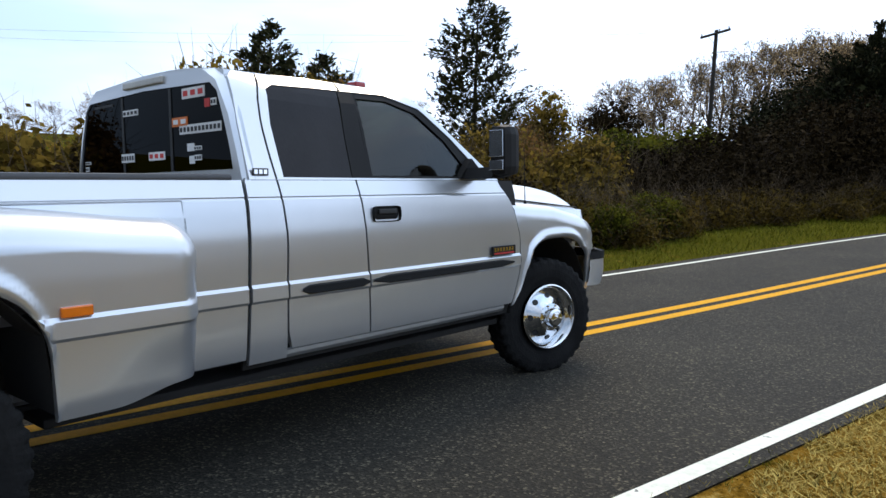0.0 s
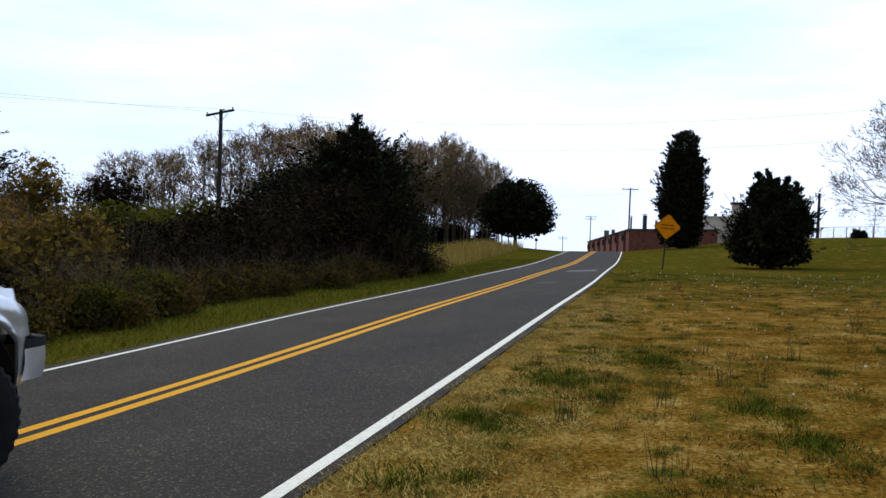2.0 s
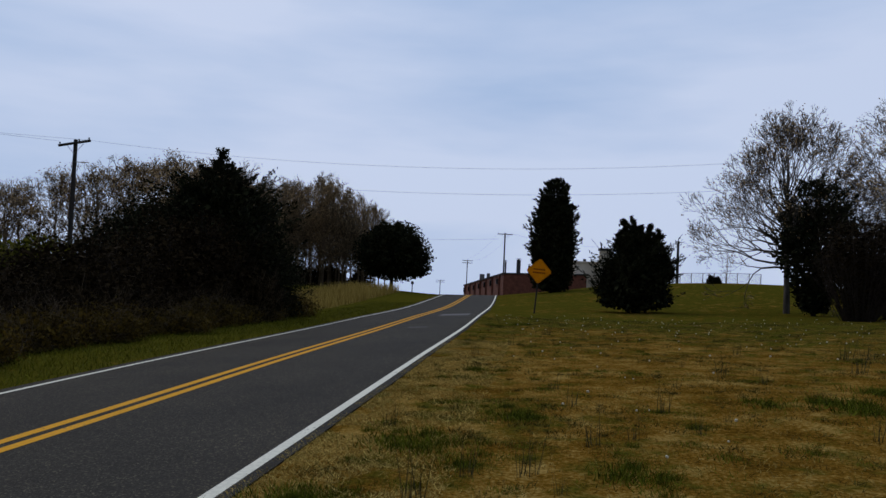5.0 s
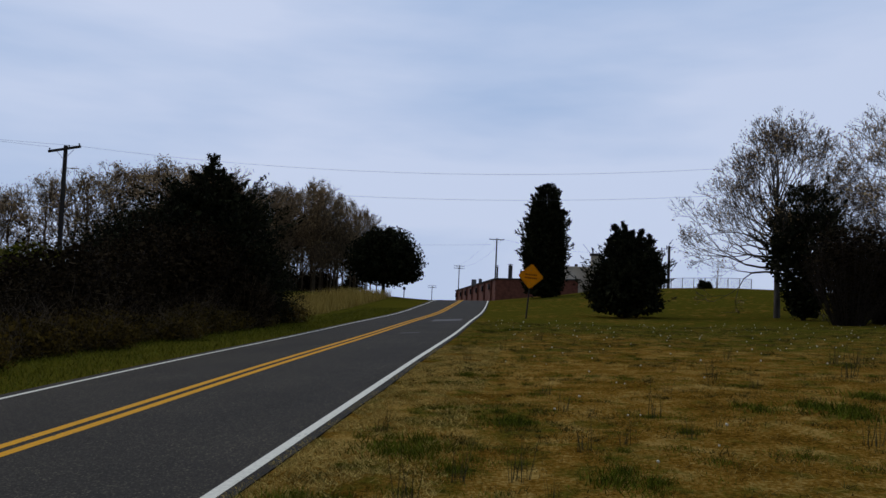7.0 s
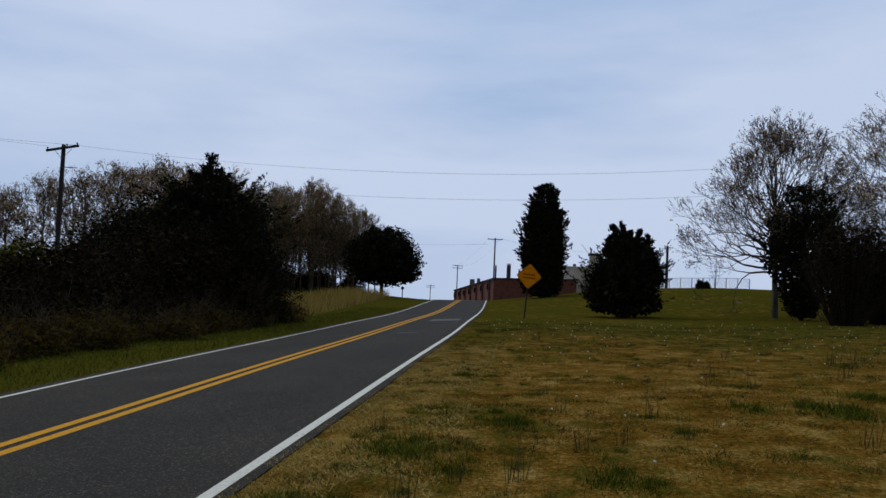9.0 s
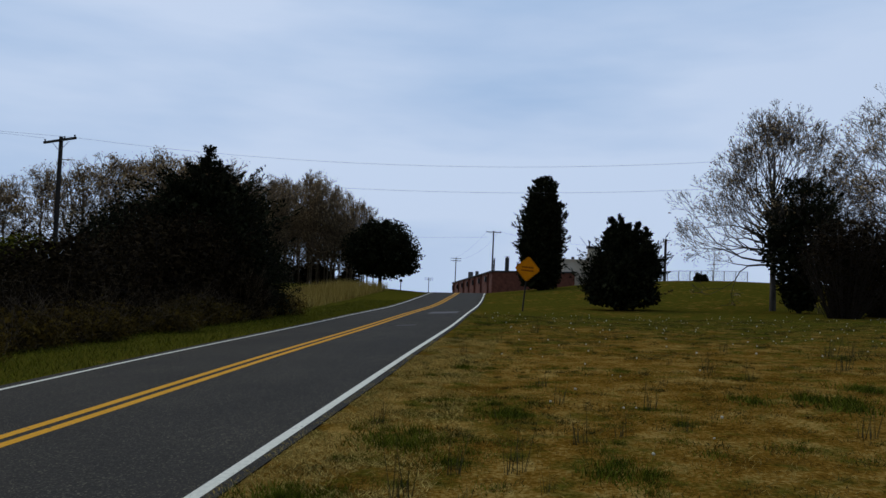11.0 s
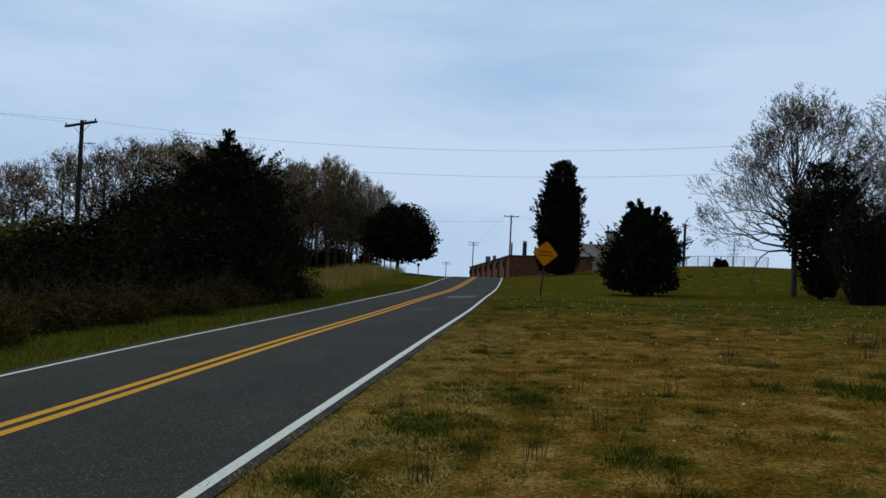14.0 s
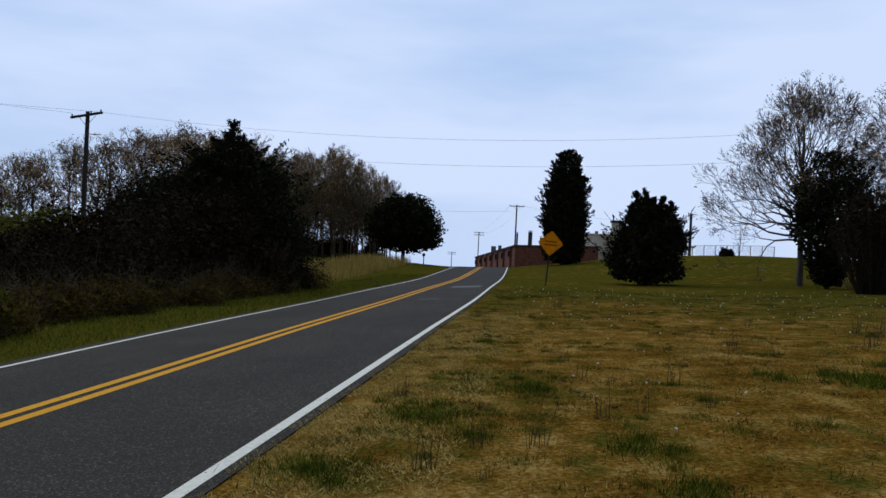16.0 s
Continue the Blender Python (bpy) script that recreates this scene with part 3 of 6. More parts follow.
def rear_seam(z):
    return np.interp(z, [0.55, 0.9, 1.14, 1.35, 1.45, 1.56, 1.70, 1.84, 1.975], [-2.235, -2.251, -2.252, -2.271, -2.282, -2.291, -2.296, -2.277, -2.221])


def mid_seam(z):
    return np.interp(z, [0.574, 0.86, 1.11, 1.42, 1.54, 1.73, 1.96], [-1.673, -1.699, -1.726, -1.763, -1.763, -1.762, -1.695])


def nose_seam(z):
    return np.interp(z, [0.54, 0.79, 1.03, 1.27, 1.40], [-0.345, -0.272, -0.290, -0.385, -0.50])


def shoulder(y):
    """Height of the front wing's rounded top."""
    return float(np.interp(y, [-0.5, -0.18, 0.16, 0.56, 0.86, 0.97], [1.29, 1.262, 1.234, 1.155, 1.075, 0.97]))


def hood_edge(y):
    return 1.28 - 0.09 * (y + 0.02)


body = part("body_shell", box(-0.82, 0.82, -2.40, -0.25, 0.50, 0.62, 0.02), M_UNDER, truck)
for s in (1, -1):
    # cab
    corner = skin(s, "cab_corner", -2.462, lambda z: float(rear_seam(z)) - 0.006, 0.53, 1.42, truck, 4)
    rdoor = skin(s, "rear_door", lambda z: float(rear_seam(z)) + 0.006 + 0.25 * max(0, 0.66 - z), lambda z: float(mid_seam(z)) - 0.006, 0.575, 1.42, truck, 6)
    door = skin(s, "front_door", lambda z: float(mid_seam(z)) + 0.006, lambda z: float(nose_seam(z)) - 0.004, 0.575, 1.42, truck, 14)
    part("sill", sheet([[(s * 0.936, y, 0.569), (s * 0.934, y, 0.548), (s * 0.918, y, 0.528), (s * 0.86, y, 0.515)] for y in np.linspace(-2.44, -0.42, 6)], 0.02, inward=(-s, 0, 0.3)), M_SILVER, truck, smooth=True)
    part("seam_backing", sheet([[(s * (side_x(z) - 0.03), y, z) for z in np.linspace(0.5, 1.42, 10)] for y in np.linspace(-2.47, -0.3, 5)], 0.02, inward=(-s, 0, 0)), M_UNDER, truck)
    for d, y0, y1 in ((rdoor, -2.17, -1.712), (door, -1.685, -0.37)):
        bm = bmesh.new()
        n = 10
        rows = []
        for i in range(n + 1):
            y = y0 + (y1 - y0) * i / n
            k = min(1, (min(i, n - i) + 0.25) / 0.9)
            rows.append([(s * (0.980 + b), y, 0.868 + a * k) for a, b in ((-0.026, 0), (-0.018, 0.013), (0.018, 0.013), (0.026, 0))])
        part("side_moulding", sheet(rows, 0.004, bm, inward=(-s, 0, 0)), M_TRIM, d, "black plastic side moulding", smooth=True)
    pull = part("handle_bezel", box(s * 0.978 - 0.008, s * 0.978 + 0.010, -1.68, -1.47, 1.19, 1.278, 0.03), M_TRIM, door)
    part("handle", box(s * 0.99 - 0.005, s * 0.99 + 0.012, -1.645, -1.505, 1.235, 1.262, 0.005), M_BLACK, pull)
    badge = part("badge", box(s * 0.985, s * 0.992, -0.62, -0.36, 0.925, 0.985, 0.002), M_TRIM, door, "dark badge with red stripe")
    part("badge_stripe", box(s * 0.9915, s * 0.994, -0.60, -0.38, 0.932, 0.942), M_DECAL_RED, badge)
    for k in range(7):
        part("badge_bar", box(s * 0.9915, s * 0.994, -0.60 + k * 0.032, -0.58 + k * 0.032, 0.950, 0.976), M_CHROME, badge)
    # glasshouse
    outer = [(-2.435, 1.423), (-2.43, 1.70), (-2.41, 1.93), (-2.36, 1.968), (-1.9, 1.978), (-1.22, 1.965), (-1.04, 1.868), (-0.845, 1.70), (-0.63, 1.525), (-0.49, 1.423), (-1.4, 1.423)]
    inner = [(-2.235, 1.435), (-2.241, 1.70), (-2.210, 1.885), (-2.16, 1.912), (-1.9, 1.920), (-1.36, 1.926), (-1.10, 1.862), (-0.88, 1.692), (-0.69, 1.51), (-0.63, 1.435), (-1.4, 1.432)]
    part("upper_frame", loop_faces(s, finer(inner), finer(outer)), M_SILVER, truck, smooth=True)
    part("rear_side_glass", pane(s, [(-2.236, 1.436), (-2.242, 1.70), (-2.212, 1.885), (-2.16, 1.911)], [(-1.781, 1.434), (-1.765, 1.68), (-1.735, 1.87), (-1.722, 1.918)], -0.006), M_TINT_SIDE, rdoor, "dark smoked side window")
    part("pillar", pane(s, [(-1.779, 1.432), (-1.762, 1.68), (-1.720, 1.919)], [(-1.645, 1.432), (-1.635, 1.68), (-1.61, 1.921)], -0.002), M_TRIM, truck, "dark centre pillar")
    f_out = [(-1.645, 1.434), (-1.61, 1.920), (-1.36, 1.925), (-1.10, 1.861), (-0.88, 1.691), (-0.69, 1.51), (-0.63, 1.434)]
    f_in = [(-1.625, 1.447), (-1.595, 1.886), (-1.36, 1.890), (-1.14, 1.828), (-0.935, 1.668), (-0.81, 1.515), (-0.775, 1.447)]
    part("window_frame", loop_faces(s, finer(f_in), finer(f_out), -0.006), M_TRIM, door)
    part("window_glass", pane(s, [(-1.625, 1.446), (-1.595, 1.886)], [(-0.775, 1.446), (-0.81, 1.515), (-0.935, 1.668), (-1.14, 1.828), (-1.34, 1.890)], -0.016, 12), M_GLASS, door).visible_shadow = False
    for seam, z0, z1, owner in ((rear_seam, 1.425, 1.965, rdoor), (mid_seam, 1.92, 1.965, door)):
        part("upper_seam", sheet([[(s * (side_x(z) + 0.0015), float(seam(z)) + w, z) for w in (-0.005, 0.005)] for z in np.linspace(z0, z1, 12)], 0.004, inward=(-s, 0, 0)), M_UNDER, owner)
    # front wing with its arch, and the hood's flank
    rows = []
    for i in range(56):
        t = i / 55
        foot = -0.335 + (0.955 + 0.335) * t
        lo, top = max(0.56, front_arch(foot)), shoulder(foot)
        hi = max(lo + 0.012, top - 0.10)
        nose = 0.17 * max(0, (foot - 0.52) / 0.43) ** 2.2
        row = []
        for k in range(11):
            z = lo + (hi - lo) * k / 10
            y = foot + (float(nose_seam(z)) + 0.335 + 0.006) * (1 - t) ** 3
            lip = 0.022 * (1 - smooth_step(abs(z - lo - 0.02) / 0.05)) if abs(foot - 0.17) < 0.47 else 0.0
            row.append((s * (side_x(min(z, 1.05)) - nose + lip), y, z))
        out = side_x(min(hi, 1.05)) - nose
        y = row[-1][1]
        edge = min(0.762, out - 0.10)
        row += [(s * (out - 0.010), y, hi + (top - hi) * 0.45), (s * (out - 0.035), y, hi + (top - hi) * 0.8), (s * (out - 0.075), y, top), (s * (edge + 0.02), y, top + (hood_edge(y) - top) * 0.35), (s * edge, y, max(top, hood_edge(y) - 0.012))]
        rows.append(row)
    fw = part("front_wing", sheet(rows, 0.02, inward=(-s, 0, -0.6)), M_SILVER, truck, smooth=True)
    part("cowl_side", sheet([[(s * 0.947, -0.505, 1.405), (s * 0.86, -0.47, 1.422), (s * 0.79, -0.42, 1.43)], [(s * 0.965, -0.44, 1.335), (s * 0.86, -0.36, 1.36), (s * 0.775, -0.33, 1.385)], [(s * 0.955, -0.345, 1.19), (s * 0.88, -0.325, 1.275), (s * 0.765, -0.30, 1.305)]], 0.02, inward=(0, 0, -1)), M_SILVER, truck, smooth=True)
    part("wheel_well", sheet([[(s * 0.50, 0.17 + 0.50 * math.cos(q), 0.50 + 0.52 * math.sin(q)), (s * 0.92, 0.17 + 0.50 * math.cos(q), 0.50 + 0.52 * math.sin(q))] for q in np.linspace(0, math.pi, 13)], 0.01, inward=(0, 0, 1)), M_UNDER, truck)
    part("well_panel", box(s * 0.50 - 0.01, s * 0.50 + 0.01, -0.42, 0.62, 0.50, 1.02), M_UNDER, truck)
    part("antenna" if s > 0 else "wing_trim", rod((s * 0.86, -0.06, 1.22), (s * 0.86, -0.07, 1.66), 0.004, 0.002, 6) if s > 0 else box(-0.87, -0.85, -0.09, -0.07, 1.19, 1.21), M_TRIM, truck)
    if s > 0:
        part("antenna_base", rod((0.86, -0.06, 1.23), (0.86, -0.06, 1.28), 0.018, 0.008, 8), M_TRIM, truck)
    # towing mirror
    mir = part("mirror", box(s * 1.22 - 0.068, s * 1.22 + 0.068, -0.87, -0.70, 1.44, 1.755, 0.06), M_TRIM, truck, "large black towing mirror", smooth=False)
    part("mirror_glass", box(s * 1.22 - 0.052, s * 1.22 + 0.052, -0.876, -0.871, 1.56, 1.72, 0.002), M_CHROME, mir)
    part("spot_glass", box(s * 1.22 - 0.052, s * 1.22 + 0.052, -0.876, -0.871, 1.48, 1.54, 0.002), M_CHROME, mir)
    part("mirror_arm", prism([(-0.87, 1.43), (-0.73, 1.43), (-0.75, 1.50), (-0.83, 1.50)], "x", s * 0.90 if s > 0 else s * 1.18, s * 1.18 if s > 0 else s * 0.90), M_TRIM, mir)
    part("mirror_foot", prism([(-0.90, 1.43), (-0.62, 1.43), (-0.78, 1.56)], "x", min(s * 0.90, s * 0.955), max(s * 0.90, s * 0.955)), M_TRIM, mir)
    # bed side and wide rear wing
    skin(s, "bed_side", -2.80, -2.482, 0.56, 1.42, truck, 5)
    skin(s, "bed_upper_side", -5.20, -2.80, 1.328, 1.42, truck, 8)
    skin(s, "bed_rear_side", -5.20, -5.165, 0.56, 1.33, truck, 2)
    wingr = skin(s, "rear_wing", -5.165, -2.79, 0.53, 1.33, truck, 150, bulge=hip, low=skirt, zs=ZW, bend=follow, label="wide silver dual-wheel rear wing")
    part("wheel_well", box(s * 1.0 - 0.12, s * 1.0 + 0.12, -4.50, -3.40, 1.06, 1.10), M_UNDER, truck)
    part("well_lining", sheet([[(s * 0.62, y, z), (s * 1.13, y, z)] for y, z in ((-4.46, 0.55), (-4.43, 0.85), (-4.25, 1.04), (-3.93, 1.08), (-3.62, 1.04), (-3.45, 0.85), (-3.42, 0.55))], 0.01, inward=(0, 0, 1)), M_UNDER, truck)
    part("side_marker", box(s * 1.185 - 0.008, s * 1.185 + 0.010, -3.41, -3.295, 0.918, 0.958, 0.006), M_AMBER, wingr, "amber side marker lamp")
    part("side_marker", box(s * 1.165 - 0.012, s * 1.165 + 0.012, -4.72, -4.60, 0.918, 0.958, 0.006), M_RED, wingr, "red side marker lamp")
    part("rail_cap", box(s * 0.90 - 0.05, s * 0.90 + 0.05, -5.18, -2.53, 1.418, 1.448, 0.012), M_RAIL, truck, "dark grey bed rail cap")
    part("bed_inner_side", box(s * 0.83 - 0.02, s * 0.83 + 0.02, -5.18, -2.54, 0.90, 1.42), M_SILVER, truck)
    # tail lamps
    lamp = part("tail_lamp", box(s * 0.905 - 0.085, s * 0.905 + 0.085, -5.245, -5.10, 0.90, 1.33, 0.03), M_SMOKE, truck, "smoked dark red tail lamp")
    part("reflector", rod((s * 0.905, -5.252, 1.03), (s * 0.905, -5.240, 1.03), 0.045, sides=16), M_CLEAR, lamp)
    part("reflector", rod((s * 0.905, -5.252, 1.20), (s * 0.905, -5.240, 1.20), 0.05, sides=16), M_RED, lamp)
    part("lamp_base", box(s * 0.905 - 0.085, s * 0.905 + 0.085, -5.23, -5.12, 0.80, 0.895, 0.015), M_TRIM, truck)

# roof, glass, rear wall
roof_rows = []
for y in np.linspace(-2.40, -1.22, 8):
    e = 0.012 * smooth_step((y + 1.5) / 0.3)
    roof_rows.append([(x, y, 1.968 + 0.055 * (1 - (abs(x) / 0.72) ** 2.4) - e) for x in np.linspace(-0.70, 0.70, 15)])
part("roof", sheet(roof_rows, 0.03, inward=(0, 0, -1)), M_SILVER, truck, smooth=True)
for x in (-0.45, -0.2, 0.0, 0.2, 0.45):
    part("clearance_lamp", box(x - 0.045, x + 0.045, -1.34, -1.26, 2.005, 2.04, 0.01), M_RED if abs(x) > 0.3 else M_AMBER, truck, "roof clearance lamp")
ro, ri = [(-0.945, 1.423), (-0.905, 1.56), (-0.84, 1.75), (-0.74, 1.92), (-0.62, 1.985), (0, 2.015), (0.62, 1.985), (0.74, 1.92), (0.84, 1.75), (0.905, 1.56), (0.945, 1.423), (0, 1.423)], [(-0.85, 1.475), (-0.83, 1.57), (-0.79, 1.70), (-0.73, 1.86), (-0.67, 1.905), (0, 1.922), (0.67, 1.905), (0.73, 1.86), (0.79, 1.70), (0.83, 1.57), (0.85, 1.475), (0, 1.475)]
bm = bmesh.new()
a, b, c = [bm.verts.new((x, -2.462, z)) for x, z in ri], [bm.verts.new((x * 0.965, -2.455, 1.423 + (z - 1.423) * 0.985)) for x, z in ro], [bm.verts.new((x * 1.0, -2.40, z)) for x, z in ro]
e = [bm.verts.new((x, -2.43, z)) for x, z in ri]
for p, q in ((a, b), (b, c), (e, a)):
    for i in range(len(p)):
        j = (i + 1) % len(p)
        bm.faces.new((p[i], p[j], q[j], q[i]))
part("rear_frame", bm, M_SILVER, truck, smooth=True)
part("rear_lower_wall", box(-0.93, 0.93, -2.45, -2.42, 0.55, 1.43), M_SILVER, truck)
rg = part("rear_window", prism([(x * 0.998, z) for x, z in ri], "y", -2.452, -2.446), M_TINT, truck, "dark tinted rear window with decals")
for x in (-0.27, 0.27):
    part("window_bar", box(x - 0.012, x + 0.012, -2.4565, -2.4525, 1.478, 1.915), M_BLACK, rg)
part("brake_lamp", box(-0.22, 0.22, -2.475, -2.44, 1.945, 1.985, 0.008), M_CLEAR, truck, "pale high-mounted brake lamp")


def decal(x0, x1, z0, z1, mat, bars=0, bar_mat=None, tilt=0.0):
    o = part("decal", box(x0, x1, -2.457, -2.4525, z0, z1), mat, rg)
    for k in range(bars):
        w = (x1 - x0) / bars
        part("decal_bar", box(x0 + k * w + 0.2 * w, x0 + k * w + 0.8 * w, -2.459, -2.4572, z0 + 0.25 * (z1 - z0), z1 - 0.25 * (z1 - z0)), bar_mat, o)


decal(0.396, 0.611, 1.844, 1.897, M_DECAL, 3, M_DECAL_RED)
decal(0.608, 0.654, 1.788, 1.830, M_DECAL_RED)
decal(0.665, 0.715, 1.792, 1.827, M_DECAL, 2, M_BLACK)
decal(0.287, 0.440, 1.708, 1.755, M_DECAL_ORANGE, 2, M_DECAL)
decal(0.360, 0.752, 1.665, 1.712, M_DECAL, 11, M_BLACK)
decal(0.431, 0.496, 1.576, 1.616, M_DECAL)
decal(0.496, 0.566, 1.579, 1.601, M_DECAL, 3, M_BLACK)
decal(0.448, 0.497, 1.512, 1.552, M_DECAL)
decal(0.498, 0.563, 1.527, 1.556, M_DECAL, 3, M_BLACK)
decal(0.022, 0.196, 1.542, 1.587, M_DECAL, 3, M_DECAL_RED)
decal(-0.300, -0.149, 1.540, 1.589, M_DECAL, 5, M_BLACK)
decal(-0.261, -0.085, 1.800, 1.834, M_DECAL, 4, M_BLACK)
decal(-0.622, -0.384, 1.870, 1.884, M_RAIL, 6, M_BLACK)
decal(-0.790, -0.716, 1.542, 1.560, M_DECAL, 6, M_BLACK)
decal(-0.790, -0.744, 1.500, 1.528, M_DECAL, 2, M_BLACK)
part("trim_badge", box(0.936, 0.944, -2.415, -2.325, 1.443, 1.478, 0.003), M_BLACK, truck)
for k in range(3):
    part("trim_badge_bar", box(0.9435, 0.946, -2.408 + k * 0.027, -2.389 + k * 0.027, 1.450, 1.471), M_CHROME, truck)
# windscreen, hood, nose
part("windscreen", sheet([[(x * (0.70 + 0.09 * t), -1.22 + 0.80 * t + 0.12 * (1 - (x) ** 2) * t, 1.955 - 0.53 * t + 0.045 * (1 - x * x) * (1 - t)) for x in np.linspace(-1, 1, 11)] for t in np.linspace(0, 1, 7)], 0.006, inward=(0, -1, -0.5)), M_GLASS, truck, smooth=True).visible_shadow = False
hood = []
for y in np.linspace(-0.36, 1.02, 18):
    t = (y + 0.36) / 1.38
    zc = 1.432 - 0.045 * t - 0.15 * t**5
    ze = hood_edge(y)
    half = [(0.0, zc + 0.008), (0.30, zc), (0.50, zc - 0.012), (0.60, zc - 0.035), (0.68, ze + 0.4 * (zc - ze)), (0.73, ze + 0.06 * (zc - ze)), (0.758, ze - 0.004)]
    k = 1 - 0.16 * max(0, (t - 0.8) / 0.2) ** 2
    hood.append([(-x * k, y - 0.12 * x * x * t**4, z) for x, z in half[:0:-1]] + [(x * k, y - 0.12 * x * x * t**4, z) for x, z in half])
part("hood", sheet(hood, 0.02, inward=(0, 0, -1)), M_SILVER, truck, smooth=True)
part("cowl", box(-0.80, 0.80, -0.42, -0.30, 1.36, 1.415, 0.01), M_TRIM, truck)
part("nose", box(-0.70, 0.70, 0.62, 0.93, 0.80, 1.20, 0.08), M_SILVER, truck)
grille = part("grille", box(-0.42, 0.42, 0.95, 1.005, 0.82, 1.15, 0.02), M_CHROME, truck)
for sx_ in (-1, 1):
    for sz_ in (0.90, 1.07):
        part("grille_opening", box(min(sx_ * 0.05, sx_ * 0.38), max(sx_ * 0.05, sx_ * 0.38), 1.006, 1.010, sz_ - 0.065, sz_ + 0.065), M_BLACK, grille)
    part("headlamp", box(min(sx_ * 0.47, sx_ * 0.74), max(sx_ * 0.47, sx_ * 0.74), 0.82, 0.945, 0.92, 1.10, 0.04), M_CLEAR, truck)
BEND = [(0.935, 0.76), (0.950, 0.86), (0.935, 0.945), (0.88, 0.995), (0.76, 1.03), (0.55, 1.06), (0.25, 1.075)]
BEND = [(-x, y) for x, y in BEND] + [(0.0, 1.08)] + BEND[::-1]
part("front_bumper", sheet([[(x * (1 - 0.02 * abs(z - 0.7)), y - 0.05 * max(0, 0.66 - z) / 0.08, z) for z in (0.585, 0.62, 0.70, 0.775, 0.79)] for x, y in BEND], 0.03, inward=(0, -1, 0)), M_SILVER, truck, smooth=True)
part("bumper_cover", sheet([[(x * 1.004, y + 0.004 - 0.10 * max(0, z - 0.855) / 0.02, z) for z in (0.792, 0.80, 0.855, 0.875)] for x, y in BEND], 0.03, inward=(0, -1, 0)), M_TRIM, truck, smooth=True)
for s_ in (-1, 1):  # the dark gap between hood and wing, and round the cowl
    rods = bmesh.new()
    way = [(s_ * 0.80, -0.43, 1.434), (s_ * 0.785, -0.33, 1.372)] + [(s_ * 0.7605, y, hood_edge(y) + 0.001) for y in np.linspace(-0.27, 0.80, 8)]
    for p, q in zip(way, way[1:]):
        rod(p, q, 0.006, sides=5, bm=rods)
    part("hood_gap", rods, M_UNDER, truck)
# tailgate and rear bumper
gate = part("tailgate", box(-0.815, 0.815, -5.225, -5.16, 0.80, 1.435, 0.018), M_SILVER, truck)
part("gate_panel", box(-0.76, 0.76, -5.236, -5.226, 0.91, 1.27, 0.004), M_SILVER, gate)
part("gate_groove", box(-0.77, 0.77, -5.2285, -5.2255, 1.290, 1.302), M_BLACK, gate)
for sx_ in (-1, 1):
    part("gate_stripe", box(min(sx_ * 0.12, sx_ * 0.76), max(sx_ * 0.12, sx_ * 0.76), -5.2285, -5.2255, 1.362, 1.374), M_TRIM, gate)
part("gate_handle", box(-0.105, 0.105, -5.235, -5.222, 1.315, 1.39, 0.012), M_TRIM, gate)
part("gate_badge", box(0.56, 0.74, -5.24, -5.235, 0.945, 0.985, 0.002), M_TRIM, gate)
part("gate_lip", box(-0.77, 0.77, -5.24, -5.226, 0.835, 0.885, 0.006), M_SILVER, gate)
for k in range(3):
    part("gate_lamp", box(-0.25 + k * 0.17, -0.10 + k * 0.17, -5.246, -5.2405, 0.845, 0.877, 0.002), M_RED, gate)
bump_rows = []
for x in np.linspace(-1.0, 1.0, 25):
    back = -5.47 + 0.10 * max(0, abs(x) - 0.75) / 0.25
    dip = 0.09 * (abs(x) < 0.27)
    bump_rows.append([(x, back + 0.03, 0.53), (x, back, 0.57), (x, back, 0.70 - dip), (x, back + 0.04, 0.73 - dip)])
rb = part("rear_bumper", sheet(bump_rows, 0.05, inward=(0, 1, 0)), M_CHROME, truck, "chrome step bumper", smooth=True)
for sx_ in (-1, 1):
    part("step_pad", box(min(sx_ * 0.29, sx_ * 1.0), max(sx_ * 0.29, sx_ * 1.0), -5.46, -5.24, 0.735, 0.765, 0.008), M_TRIM, rb)
part("step_pad", box(-0.28, 0.28, -5.43, -5.24, 0.655, 0.675, 0.006), M_TRIM, rb)
tag = part("licence_plate", box(-0.15, 0.15, -5.445, -5.44, 0.62, 0.77, 0.002), M_PLATE, truck, "pale blue-white licence plate")
for k in range(6):
    part("plate_bar", box(-0.12 + k * 0.041, -0.095 + k * 0.041, -5.448, -5.4452, 0.66, 0.73), M_TRIM, tag)
part("hitch", box(-0.05, 0.05, -5.58, -5.2, 0.44, 0.50, 0.008), M_TRIM, truck)
part("tow_ball", rod((0, -5.56, 0.50), (0, -5.56, 0.56), 0.03, 0.025, 12), M_CHROME, truck)
# bed floor, frame, running gear
part("bed_floor", box(-0.85, 0.85, -5.17, -2.54, 0.86, 0.90), M_RAIL, truck)
part("bed_front_wall", box(-0.93, 0.93, -2.52, -2.495, 0.60, 1.41), M_SILVER, truck)
for s in (-1, 1):
    part("frame_rail", box(s * 0.45 - 0.05, s * 0.45 + 0.05, -5.2, 0.7, 0.50, 0.66, 0.01), M_UNDER, truck)
    part("leaf_spring", box(s * 0.55 - 0.04, s * 0.55 + 0.04, -4.6, -3.2, 0.42, 0.47, 0.01), M_UNDER, truck)
part("rear_axle", rod((-0.8, -3.93, 0.42), (0.8, -3.93, 0.42), 0.07), M_UNDER, truck)
part("differential", lathe([(-0.16, 0.02), (-0.1, 0.14), (0, 0.19), (0.1, 0.14), (0.16, 0.02)], 16), M_UNDER, truck).location = (0, -3.93, 0.42)
